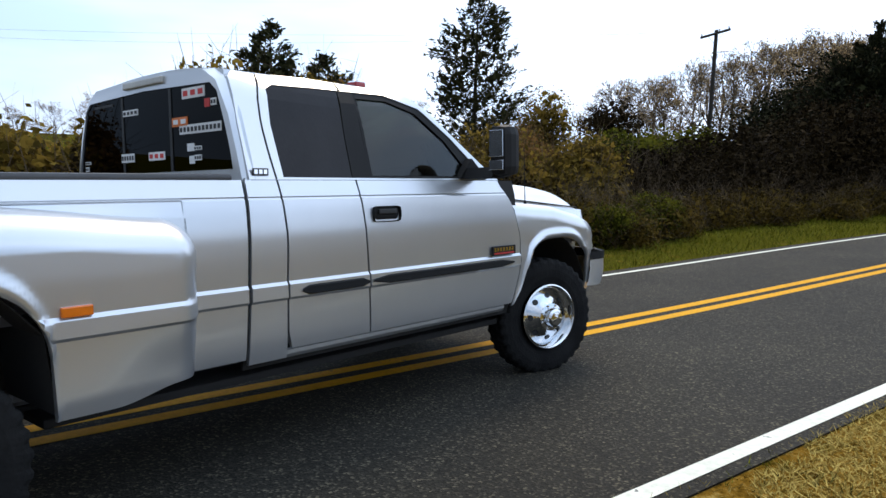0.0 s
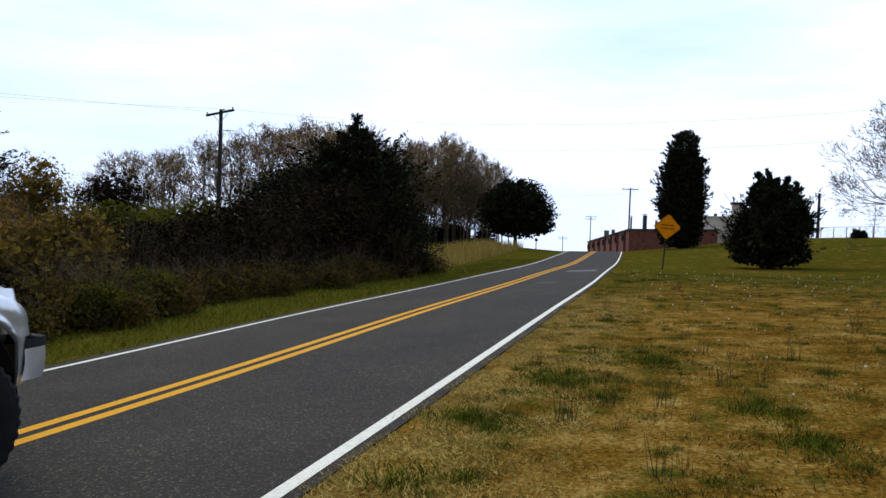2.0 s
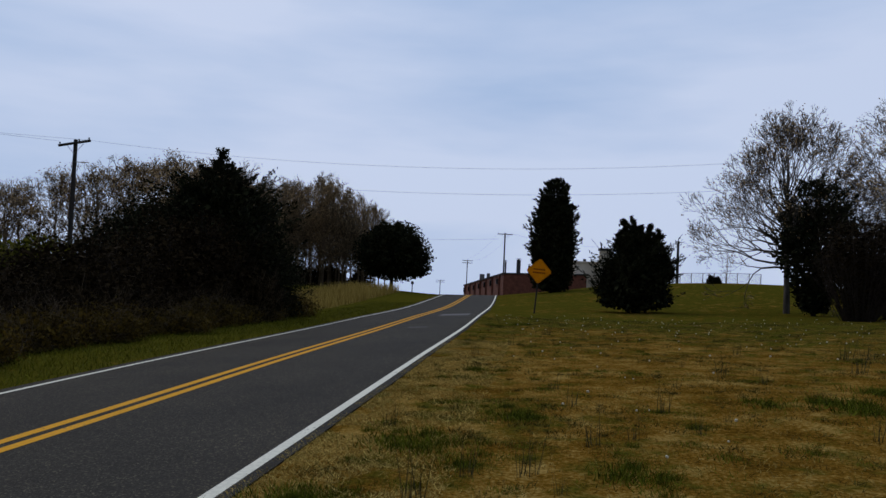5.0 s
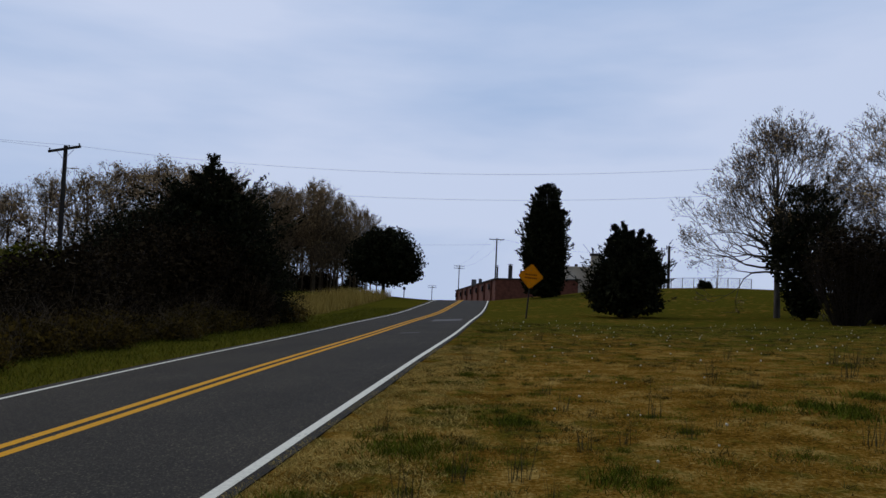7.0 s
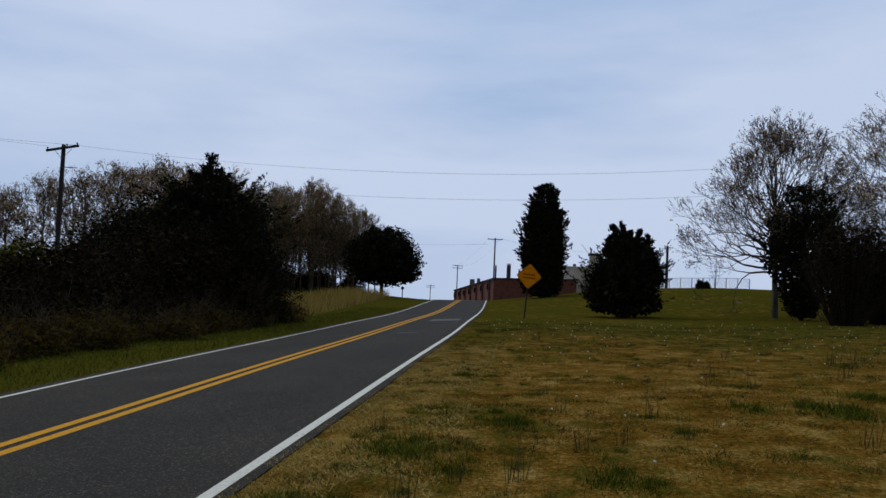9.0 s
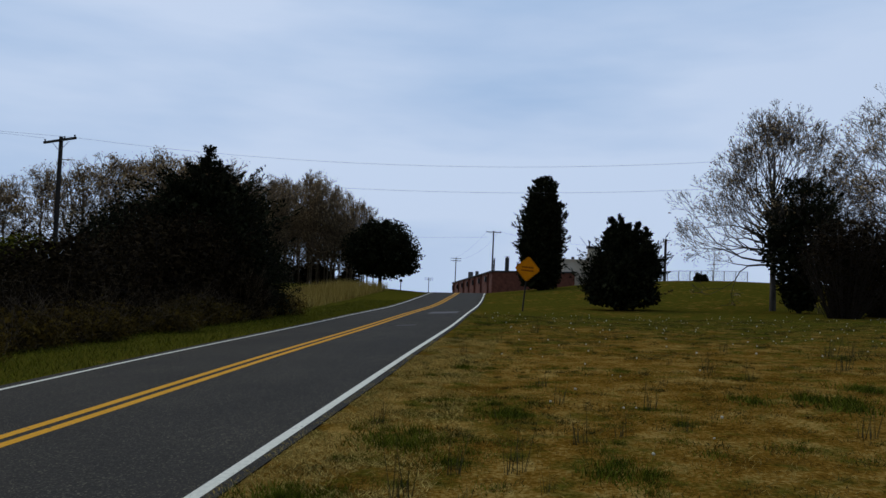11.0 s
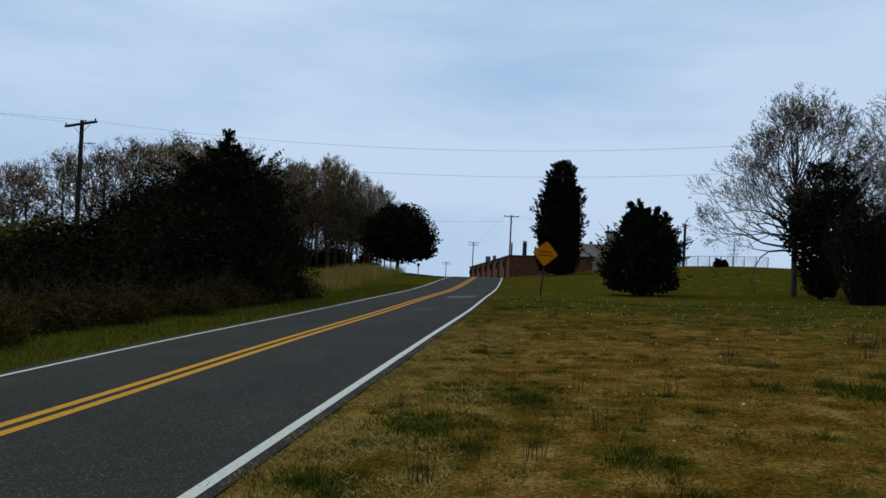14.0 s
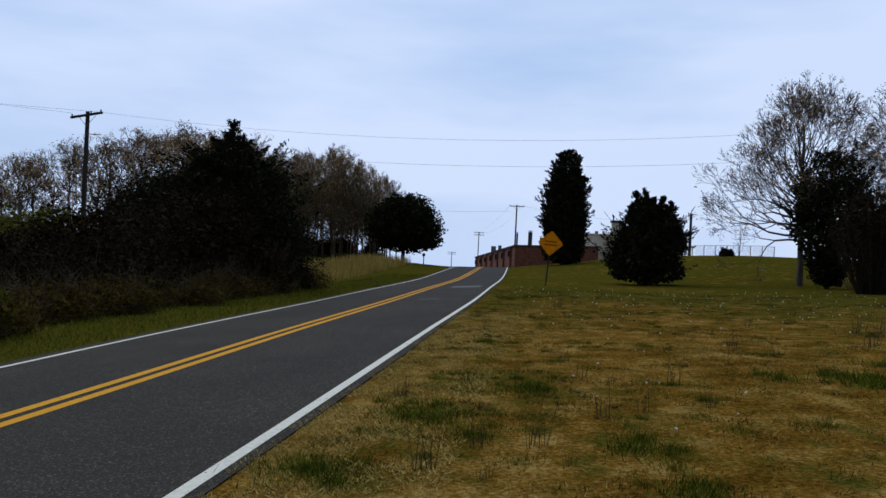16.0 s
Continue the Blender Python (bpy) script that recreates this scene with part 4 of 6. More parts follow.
part("front_axle", rod((-0.8, 0, 0.42), (0.8, 0, 0.42), 0.06), M_UNDER, truck)
part("exhaust", rod((0.55, -5.3, 0.50), (0.5, -2.0, 0.48), 0.05), M_STEEL, truck)
part("spare_tyre", lathe([(0.47, 0.20), (0.45, 0.36), (0.55, 0.40), (0.66, 0.36), (0.64, 0.20)], 24, "Z"), M_RUBBER, truck).location = (0, -4.75, 0)
# unseen pan, added to keep light off the road below the truck
part("added_shade_pan", box(-0.80, 0.80, -3.35, 0.55, 0.41, 0.45, 0.01), M_UNDER, truck)
part("engine", box(-0.4, 0.4, -0.5, 0.75, 0.55, 1.10, 0.05), M_UNDER, truck)
# inside the cab
part("cab_floor", box(-0.85, 0.85, -2.38, -0.3, 0.62, 0.70), M_DARK, truck)
part("dashboard", box(-0.80, 0.80, -0.72, -0.42, 1.12, 1.40, 0.05), M_DARK, truck)
for x in (-0.42, 0.42):
    seat = part("seat", box(x - 0.27, x + 0.27, -1.62, -1.05, 0.70, 1.02, 0.06), M_DARK, truck)
    part("seat_back", box(x - 0.26, x + 0.26, -1.74, -1.58, 0.98, 1.55, 0.06), M_DARK, seat)
    part("headrest", box(x - 0.13, x + 0.13, -1.74, -1.64, 1.58, 1.77, 0.04), M_DARK, seat)
part("rear_bench", box(-0.80, 0.80, -2.36, -1.85, 0.70, 1.50, 0.06), M_DARK, truck)
wheel = part("steering_wheel", lathe([(-0.02, 0.17), (0, 0.19), (0.02, 0.17), (0, 0.155), (-0.02, 0.17)], 24), M_DARK, truck)
wheel.matrix_local = Matrix.Translation((-0.42, -0.85, 1.32)) @ Euler((0, 0, radians(90))).to_matrix().to_4x4() @ Euler((0, radians(25), 0)).to_matrix().to_4x4()
part("grab_handle", sheet([[(0.74, -0.98 + 0.10 * i / 6, 1.66 - 0.14 * i / 6 + 0.03 * math.sin(i / 6 * 3.14)), (0.74, -0.98 + 0.10 * i / 6, 1.63 - 0.14 * i / 6)] for i in range(7)], 0.03, inward=(-1, 0, 0)), M_DARK, truck)


def road_wheel(x, y, side, dish, turn=0.0, name="wheel"):
    """Tyre with lugs, chrome rim with vent holes; dish: how deep the rim's face lies (negative: it stands out)."""
    w = thing(name, "", "")
    for key in ("label", "category"):
        if key in w:
            del w[key]
    w.parent = truck
    w.matrix_local = Matrix.Translation((x, y, 0.428)) @ pose(0, 0, 0, 0, 0, turn + (0 if side > 0 else 180))
    bm, tread = bmesh.new(), []
    for k in range(136):
        a = 2 * math.pi * k / 136
        ring = []
        for j, (px_, pr_) in enumerate([(-0.10, 0.235), (-0.125, 0.29), (-0.130, 0.345), (-0.122, 0.39), (-0.108, 0.410), (-0.098, 0.418), (-0.045, 0.420), (-0.040, 0.420), (-0.002, 0.421), (0.002, 0.421), (0.040, 0.420), (0.045, 0.420), (0.098, 0.418), (0.108, 0.410), (0.122, 0.39), (0.130, 0.345), (0.125, 0.29), (0.10, 0.235)]):
            shift = 2 if 6 < j < 11 else 0
            up = (k + shift) % 4 < 2
            r_ = pr_ + (0.006 if up else -0.006) * (2 < j < 15)
            ring.append(bm.verts.new((px_ * (0.8 if dish < 0 else 1), r_ * math.cos(a), r_ * math.sin(a))))
        tread.append(ring)
    for p, q2 in zip(tread, tread[1:] + tread[:1]):
        for j in range(len(p) - 1):
            bm.faces.new((p[j], p[j + 1], q2[j + 1], q2[j]))
    part("tyre", bm, M_RUBBER, w, "chunky black all-terrain tyre")
    f = 0.115 - dish
    prof = [(-0.10, 0.225), (0.10, 0.228), (0.118, 0.238), (0.122, 0.230), (0.105, 0.215)]
    if dish > 0:
        prof += [(0.02, 0.205), (f + 0.01, 0.19), (f, 0.165), (f + 0.005, 0.115), (f + 0.045, 0.10), (f + 0.05, 0.075), (f + 0.075, 0.06), (f + 0.08, 0.0)]
    else:
        prof += [(0.05, 0.205), (0.06, 0.19), (0.10, 0.14), (0.115, 0.115), (0.135, 0.10), (0.14, 0.075), (0.185, 0.065), (0.20, 0.05), (0.205, 0.0)]
    rim = part("rim", lathe(prof, 48), M_CHROME, w, "polished chrome rim", smooth=True)
    for k in range(8):
        a = 2 * math.pi * k / 8
        r0 = 0.158
        bm = lathe([(0, 0.0), (0, 0.022)], 12)
        h = part("vent_hole", bm, M_BLACK, rim)
        xx = (f + 0.004) if dish > 0 else 0.091
        h.matrix_local = Euler((a, 0, 0)).to_matrix().to_4x4() @ Matrix.Translation((xx, 0, r0)) @ Euler((0, radians(0 if dish > 0 else -39), 0)).to_matrix().to_4x4()
        b2 = part("lug_nut", rod((0, 0, 0), (0.03, 0, 0), 0.012, 0.008, 6), M_CHROME, rim)
        b2.matrix_local = Euler((a + 0.39, 0, 0)).to_matrix().to_4x4() @ Matrix.Translation(((f + 0.03) if dish > 0 else 0.115, 0, 0.112 if dish > 0 else 0.088))
    return w


for s in (1, -1):
    road_wheel(s * 0.875, 0.10, s, -1, -17.0)
    road_wheel(s * 1.04, -3.93, s, 0.16)
    road_wheel(s * 0.74, -3.93, s, 0.05)

# ---------------------------------------------------------------- plants


def tubes(segs, sides=4):
    """Tapered limbs from rows of x0 y0 z0 x1 y1 z1 r0 r1."""
    s = np.asarray(segs, float)
    a, b, r0, r1 = s[:, :3], s[:, 3:6], s[:, 6], s[:, 7]
    ax = b - a
    ax /= np.linalg.norm(ax, axis=1, keepdims=True) + 1e-9
    ref = np.where(np.abs(ax[:, 2:3]) > 0.9, [[1.0, 0, 0]], [[0, 0, 1.0]])
    u = np.cross(ax, ref)
    u /= np.linalg.norm(u, axis=1, keepdims=True) + 1e-9
    w = np.cross(ax, u)
    ang = 2 * np.pi * np.arange(sides) / sides
    ring = u[:, None] * np.cos(ang)[None, :, None] + w[:, None] * np.sin(ang)[None, :, None]
    v = np.concatenate([a[:, None] + ring * r0[:, None, None], b[:, None] + ring * r1[:, None, None]], 1)
    n = len(s)
    base = (np.arange(n) * 2 * sides)[:, None]
    i = np.arange(sides)
    j = (i + 1) % sides
    f = np.stack([base + i, base + j, base + sides + j, base + sides + i], -1).reshape(-1, 4)
    return v.reshape(-1, 3), f


def wood(segs, sides=5, fine=0.014):
    """Limbs as round tubes, and twigs thinner than fine as flat slivers."""
    s = np.asarray(segs, float)
    thin = s[:, 6] < fine
    out_v, out_f = [], []
    if (~thin).any():
        v, f = tubes(s[~thin], sides)
        out_v.append(v)
        out_f.append(f)
    if thin.any():
        t = s[thin]
        a, b = t[:, :3], t[:, 3:6]
        side = np.cross(b - a, np.sin(np.arange(3 * len(t)).reshape(-1, 3) * 12.9898) * [1, 1, 0.4])
        side /= np.linalg.norm(side, axis=1, keepdims=True) + 1e-9
        v = np.stack([a - side * t[:, 6:7], a + side * t[:, 6:7], b + side * t[:, 7:8], b - side * t[:, 7:8]], 1).reshape(-1, 3)
        out_f.append(np.arange(len(v)).reshape(-1, 4) + (len(out_v[0]) if out_v else 0))
        out_v.append(v)
    return np.concatenate(out_v), np.concatenate(out_f)


def leaf_quads(points, size, rng, long=1.6, dirs=None, stray=0.6):
    """A small pointed leaf at each point, turned at random or along dirs."""
    n = len(points)
    a = rng.normal(size=(n, 3))
    a[:, 2] *= 0.8
    if dirs is not None:
        a = dirs + a * stray
    a /= np.linalg.norm(a, axis=1, keepdims=True) + 1e-9
    b = np.cross(a, rng.normal(size=(n, 3)))
    b /= np.linalg.norm(b, axis=1, keepdims=True) + 1e-9
    s = (size * rng.uniform(0.6, 1.4, n))[:, None]
    p = np.asarray(points)
    v = np.stack([p - a * s * long * 0.5, p + b * s * 0.5, p + a * s * long * 0.5, p - b * s * 0.5], 1)
    return v.reshape(-1, 3), np.arange(4 * n).reshape(n, 4)


def plant(name, label, category, group, x, y, segs, bark, leaves, sides=5, sink=0.08, turn=0.0, leaf_name="crown"):
    """A plant on the ground: its wood, and one leafy part made of several sets of leaves (points, size, length, dirs)."""
    ob = thing(name, label, category, group, pose(x, y, gz(x, y) - sink, 0, 0, turn))
    v, f = wood(segs, sides)
    mesh_object("trunk", v, f, bark, ob)
    for material, rng, sets in leaves:
        vs, fs, k = [], [], 0
        for pts, size, long, dirs in sets:
            v, f = leaf_quads(pts, size, rng, long, dirs)
            vs.append(v)
            fs.append(f + k)
            k += len(v)
        mesh_object(leaf_name, np.concatenate(vs), np.concatenate(fs), material, ob)
    return ob


def conifer_shape(h, radius, rng, bare=0.06, profile=None, whorls=26, per=6, tufts=26, spread=0.12, lift=0.35, gap=0.0, core=900, tips=3, lobes=0.1):
    """A trunk with rising limbs that end in pointed sprays. Returns wood, needle points with their ways, and inner shade points."""
    segs, pts, ways, inner = [], [], [], []
    lean = rng.normal(0, 0.01, 2)
    zs = np.linspace(0, h * 0.97, 12)
    for a, b in zip(zs, zs[1:]):
        segs.append([lean[0] * a, lean[1] * a, a, lean[0] * b, lean[1] * b, b, 0.018 * h * (1 - a / h) + 0.012, 0.018 * h * (1 - b / h) + 0.012])
    shape = profile if profile else (lambda t: (1 - t) ** 0.75)
    for z in np.linspace(bare * h, h * 0.97, whorls):
        t = z / h
        reach = radius * float(shape(t))
        for _ in range(max(3, int(per * (0.4 + reach / radius)))):
            if rng.random() < gap:
                continue
            a = rng.uniform(0, 2 * np.pi)
            ln = reach * rng.uniform(0.65, 1.06) * (1 + lobes * math.sin(3 * a + 1.3 * z) + lobes * math.sin(5 * a - 2.1 * z)) + 0.06
            up = lift * rng.uniform(0.5, 1.6)
            p0 = np.array([lean[0] * z, lean[1] * z, z + rng.uniform(-0.12, 0.12)])
            d0 = np.array([np.cos(a), np.sin(a), up])
            knee = p0 + d0 * ln * 0.5
            segs.append([*p0, *knee, 0.016, 0.010])
            for k in range(tips):
                d = d0 + np.array([*(rng.normal(size=2) * 0.45), rng.uniform(0.1, 0.7)]) * (0.4 if k == 0 else 1)
                d /= np.linalg.norm(d)
                l2 = ln * 0.5 * rng.uniform(0.7, 1.25) + 0.05
                tip = knee + d * l2
                segs.append([*knee, *tip, 0.009, 0.003])
                n = max(5, int(tufts * (0.35 + l2 / radius)))
                s = rng.random(n) ** 0.8
                pts.append(knee + d * l2 * (s * 1.12)[:, None] + rng.normal(size=(n, 3)) * (spread * (1.15 - s) + 0.012)[:, None])
                ways.append(np.repeat(d[None], n, 0))
    n = 60
    s = rng.random(n)
    pts.append(np.array([lean[0] * h, lean[1] * h, h]) + np.stack([rng.normal(size=n) * 0.09 * (1 - s), rng.normal(size=n) * 0.09 * (1 - s), (s - 0.8) * 0.09 * h], -1))
    ways.append(np.repeat([[0, 0, 1.0]], n, 0))
    if core:
        t = rng.uniform(bare, 0.78, core)
        a = rng.uniform(0, 2 * np.pi, core)
        r = radius * np.array([float(shape(k)) for k in t]) * 0.8 * rng.random(core) ** 0.6
        inner = np.stack([np.cos(a) * r, np.sin(a) * r, t * h + 0.2 * r], -1)
    return segs, np.concatenate(pts), np.concatenate(ways), inner


def conifer(name, label, category, group, x, y, h, radius, material, rng, needle=0.05, long=3.6, sink=0.08, shade=0.3, more=(), **form):
    segs, pts, ways, inner = conifer_shape(h, radius, rng, **form)
    for ox, oy, oz, hh, rr in more:
        s2, p2, w2, _ = conifer_shape(hh, rr, rng, bare=0.0, whorls=12, per=5, tufts=14, spread=0.05, lift=0.9, core=0)
        s2 = np.array(s2)
        s2[:, [0, 3]] += ox
        s2[:, [1, 4]] += oy
        s2[:, [2, 5]] += oz
        segs += s2.tolist()
        pts, ways = np.concatenate([pts, p2 + [ox, oy, oz]]), np.concatenate([ways, w2])
    sets = [(pts, needle, long, ways)]
    if len(inner):
        sets.append((inner, shade, 1.2, None))
    return plant(name, label, category, group, x, y, segs, M_BARK_DARK, [(material, rng, sets)], sink=sink)


def dome_points(blobs, n, rng, skin=0.45, rough=0.16):
    """Points in the outer skin of a heap of rounded masses, uneven in outline."""
    vol = np.array([(b[3] * b[4] * b[5]) ** (2 / 3) for b in blobs])
    out = []
    for b, share in zip(blobs, vol / vol.sum()):
        k = int(n * share)
        d = rng.normal(size=(k, 3))
        d /= np.linalg.norm(d, axis=1, keepdims=True)
        lump = 1 + rough * np.sin(d[:, 0] * 7 + b[0] * 3) * np.sin(d[:, 1] * 6 + b[1]) + rough * 0.7 * np.sin(d[:, 2] * 11 + d[:, 0] * 9) + rng.normal(0, 0.05, k)
        r = (1 - skin * rng.random(k) ** 1.6) * lump
        out.append(d * r[:, None] * b[3:6] + b[:3])
    p = np.concatenate(out)
    return p[p[:, 2] > 0.02]


def spire_shape(h, rng, limbs=24, reach=0.24, start=0.22, up=1.1, thick=0.013, fork=3, levels=2, twig=0.006, wobble=0.006):
    """A leafless tree with a leading stem, rising limbs all the way up, and fine twigs on them."""
    segs, ends = [], []
    p = np.zeros(3)
    stem = [p]
    n = 12
    for i in range(n):
        p = p + [rng.normal(0, wobble * h), rng.normal(0, wobble * h), h / n]
        stem.append(p)
    stem = np.array(stem)
    rad = thick * h * (1 - np.linspace(0, 1, n + 1)) ** 0.8 + 0.008
    for i in range(n):
        segs.append([*stem[i], *stem[i + 1], rad[i], rad[i + 1]])

    def limb(a, d, ln, r, k):
        steps = 4 if k else 3
        for i in range(steps):
            d = d + rng.normal(size=3) * 0.17 + [0, 0, 0.10 * up]
            d = d / math.sqrt(d @ d)
            b = a + d * (ln / steps)
            r2 = max(r * 0.74, twig)
            segs.append([*a, *b, r, r2])
            a, r = b, r2
            ends.append(b)
            if k and i:
                for _ in range(fork):
                    e = d + rng.normal(size=3) * 0.55 + [0, 0, 0.22 * up]
                    limb(a, e / math.sqrt(e @ e), ln * rng.uniform(0.32, 0.6), max(r * 0.62, twig), k - 1)

    for _ in range(limbs):
        t = start + (0.97 - start) * rng.random() ** 0.85
        i = min(int(t * n), n - 1)
        a = stem[i] + (stem[i + 1] - stem[i]) * (t * n - i)
        ang = rng.uniform(0, 2 * np.pi)
        ln = h * reach * (1.15 - 0.85 * t) * rng.uniform(0.7, 1.2)
        d = np.array([math.cos(ang), math.sin(ang), up * rng.uniform(0.15, 0.9) + 0.5 * t])
        limb(a, d / math.sqrt(d @ d), ln, max(0.5 * rad[i], 0.014), levels)
    return np.array(segs), np.array(ends)


def crown_shape(h, rng, first=12, low=0.22, high=0.55, flat=8.0, steep=76.0, reach=0.55, levels=5, ratio=0.72, thick=0.016, twig=0.010, lift=0.12, turn=0.55, bias=0.85, droop=0.12):
    """A spreading tree: limbs that leave the stem flat below and steep above, forking again and again to a rounded head of fine tips."""
    segs, tips = [], []
    top = h * (high + 0.06)
    zs = np.linspace(0, top, 7)
    sway = np.cumsum(rng.normal(0, 0.006 * h, (7, 2)), 0) * (zs / top)[:, None]
    rad = thick * h * (1 - 0.62 * zs / top)
    for i in range(6):
        segs.append([*sway[i], zs[i], *sway[i + 1], zs[i + 1], rad[i], rad[i + 1]])

    def grow(a, d, ln, r, k, rise):
        for _ in range(2):
            d = d + rng.normal(size=3) * 0.14 + [0, 0, 0.05]
            d = d / math.sqrt(d @ d)
            b = a + d * ln * 0.5
            segs.append([*a, *b, r, max(r * 0.86, twig * 0.6)])
            a, r = b, max(r * 0.86, twig * 0.6)
        if k == 0:
            tips.append(a)
            return
        for j in range(3 if rng.random() < 0.4 else 2):
            e = rng.normal(size=3)
            e = e - d * (e @ d)
            e = d + e / math.sqrt(e @ e) * turn * rng.uniform(0.5, 1.3) * (0.55 if j == 0 else 1) + [0, 0, rise]
            grow(a, e / math.sqrt(e @ e), ln * ratio * rng.uniform(0.8, 1.12), max(r * 0.68, twig), k - 1, rise)

    whole = (1 - ratio ** (levels + 1)) / (1 - ratio)
    for i in range(first):
        u = (i + 0.5) / first
        z = h * (low + (high - low) * u)
        a = 2.4 * i + rng.normal(0, 0.25)
        el = radians(flat + (steep - flat) * u**bias + rng.normal(0, 5))
        ln = h * reach * (1.0 - droop * u) * rng.uniform(0.85, 1.1) / whole
        p = np.array([np.interp(z, zs, sway[:, 0]), np.interp(z, zs, sway[:, 1]), z])
        grow(p, np.array([math.cos(a) * math.cos(el), math.sin(a) * math.cos(el), math.sin(el)]), ln, 0.5 * float(np.interp(z, zs, rad)), levels, lift * (0.3 + 0.7 * u))
    return np.array(segs), np.array(tips)


def buds_at(tips, n, spread, rng):
    return tips[rng.integers(len(tips), size=n)] + rng.normal(size=(n, 3)) * spread


def cedar_open(t):
    return np.interp(t, [0, 0.25, 0.45, 0.62, 0.8, 1.0], [0.75, 1.0, 0.8, 0.75, 0.45, 0.06])


rng = np.random.default_rng(11)
conifer("cedar_tree", "tall open-branched dark green cedar behind the scrub", "tree", "cedars", -32.8, 32.5, 11.5, 3.5, M_CEDAR, rng, needle=0.1, sink=0.5, profile=cedar_open, whorls=32, per=6, tufts=24, spread=0.22, lift=0.4, gap=0.2, core=500, shade=0.3)
for cx, cy, ch, cr in ((-35.2, 20.0, 8.0, 2.6), (-33.6, 22.2, 6.4, 2.3), (-36.5, 24.5, 5.4, 2.0)):
    conifer("cedar_tree", "dark green ragged cedar among roadside scrub", "tree", "cedars", cx, cy, ch, cr, M_CEDAR, rng, needle=0.1, sink=0.4, profile=cedar_open, whorls=20, per=6, tufts=22, spread=0.2, core=900, shade=0.3)
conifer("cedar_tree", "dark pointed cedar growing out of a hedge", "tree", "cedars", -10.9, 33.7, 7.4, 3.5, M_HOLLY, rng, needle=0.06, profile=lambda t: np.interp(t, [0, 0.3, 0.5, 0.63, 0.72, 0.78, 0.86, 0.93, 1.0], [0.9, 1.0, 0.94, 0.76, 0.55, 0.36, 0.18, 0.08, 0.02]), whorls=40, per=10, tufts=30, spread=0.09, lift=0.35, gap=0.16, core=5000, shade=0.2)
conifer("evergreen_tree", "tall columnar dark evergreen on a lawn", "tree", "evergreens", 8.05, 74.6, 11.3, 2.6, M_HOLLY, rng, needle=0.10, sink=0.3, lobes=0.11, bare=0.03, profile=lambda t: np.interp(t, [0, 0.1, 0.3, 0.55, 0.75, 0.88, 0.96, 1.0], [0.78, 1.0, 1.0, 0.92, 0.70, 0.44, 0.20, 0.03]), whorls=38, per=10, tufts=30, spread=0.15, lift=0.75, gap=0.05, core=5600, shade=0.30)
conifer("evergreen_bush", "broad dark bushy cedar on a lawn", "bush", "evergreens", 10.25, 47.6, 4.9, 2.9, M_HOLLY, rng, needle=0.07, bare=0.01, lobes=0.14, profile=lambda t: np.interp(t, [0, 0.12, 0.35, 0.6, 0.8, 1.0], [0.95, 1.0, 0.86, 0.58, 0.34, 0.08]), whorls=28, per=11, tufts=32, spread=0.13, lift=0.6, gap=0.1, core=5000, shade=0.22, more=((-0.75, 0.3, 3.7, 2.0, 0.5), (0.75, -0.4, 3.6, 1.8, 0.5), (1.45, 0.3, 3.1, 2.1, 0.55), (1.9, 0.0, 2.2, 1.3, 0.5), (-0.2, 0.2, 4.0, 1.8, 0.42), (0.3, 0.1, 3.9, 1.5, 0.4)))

# round-headed tree beyond the hedge
rng = np.random.default_rng(21)
trunk = [[0, 0, 0, 0.05, 0, 1.7, 0.24, 0.2]]
for k in range(16):
    a = rng.uniform(0, 6.28)
    trunk.append([0.05, 0, 1.5, math.cos(a) * 2.6, math.sin(a) * 2.6, rng.uniform(2.2, 6.2), 0.1, 0.02])
blobs = [(0, 0, 4.3, 3.8, 3.8, 3.3), (-0.9, 0, 4.1, 3.6, 3.4, 3.0), (1.6, 0.4, 4.0, 3.0, 3.0, 2.6), (0.7, 0, 5.8, 2.6, 2.6, 2.1), (2.6, 0, 2.6, 1.9, 1.9, 1.0)]
for _ in range(26):
    d = rng.normal(size=3)
    d /= np.linalg.norm(d)
    blobs.append((*(d * [3.5, 3.4, 2.9] + [0.1, 0, 4.4]), *rng.uniform(0.45, 0.85, 3)))
pts, inner = dome_points(blobs, 21000, rng, rough=0.10), dome_points(blobs[:5], 1800, rng, skin=0.9, rough=0.0) * [0.86, 0.86, 0.95]
cut = lambda p: p[p[:, 2] > 0.9 + 0.2 * np.abs(p[:, 0] - 1)]
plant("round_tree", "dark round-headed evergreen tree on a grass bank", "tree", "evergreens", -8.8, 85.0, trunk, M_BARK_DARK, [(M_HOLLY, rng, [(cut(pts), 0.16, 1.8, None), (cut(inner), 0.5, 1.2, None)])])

# ---------------------------------------------------------------- hedge and scrub along the road's far side


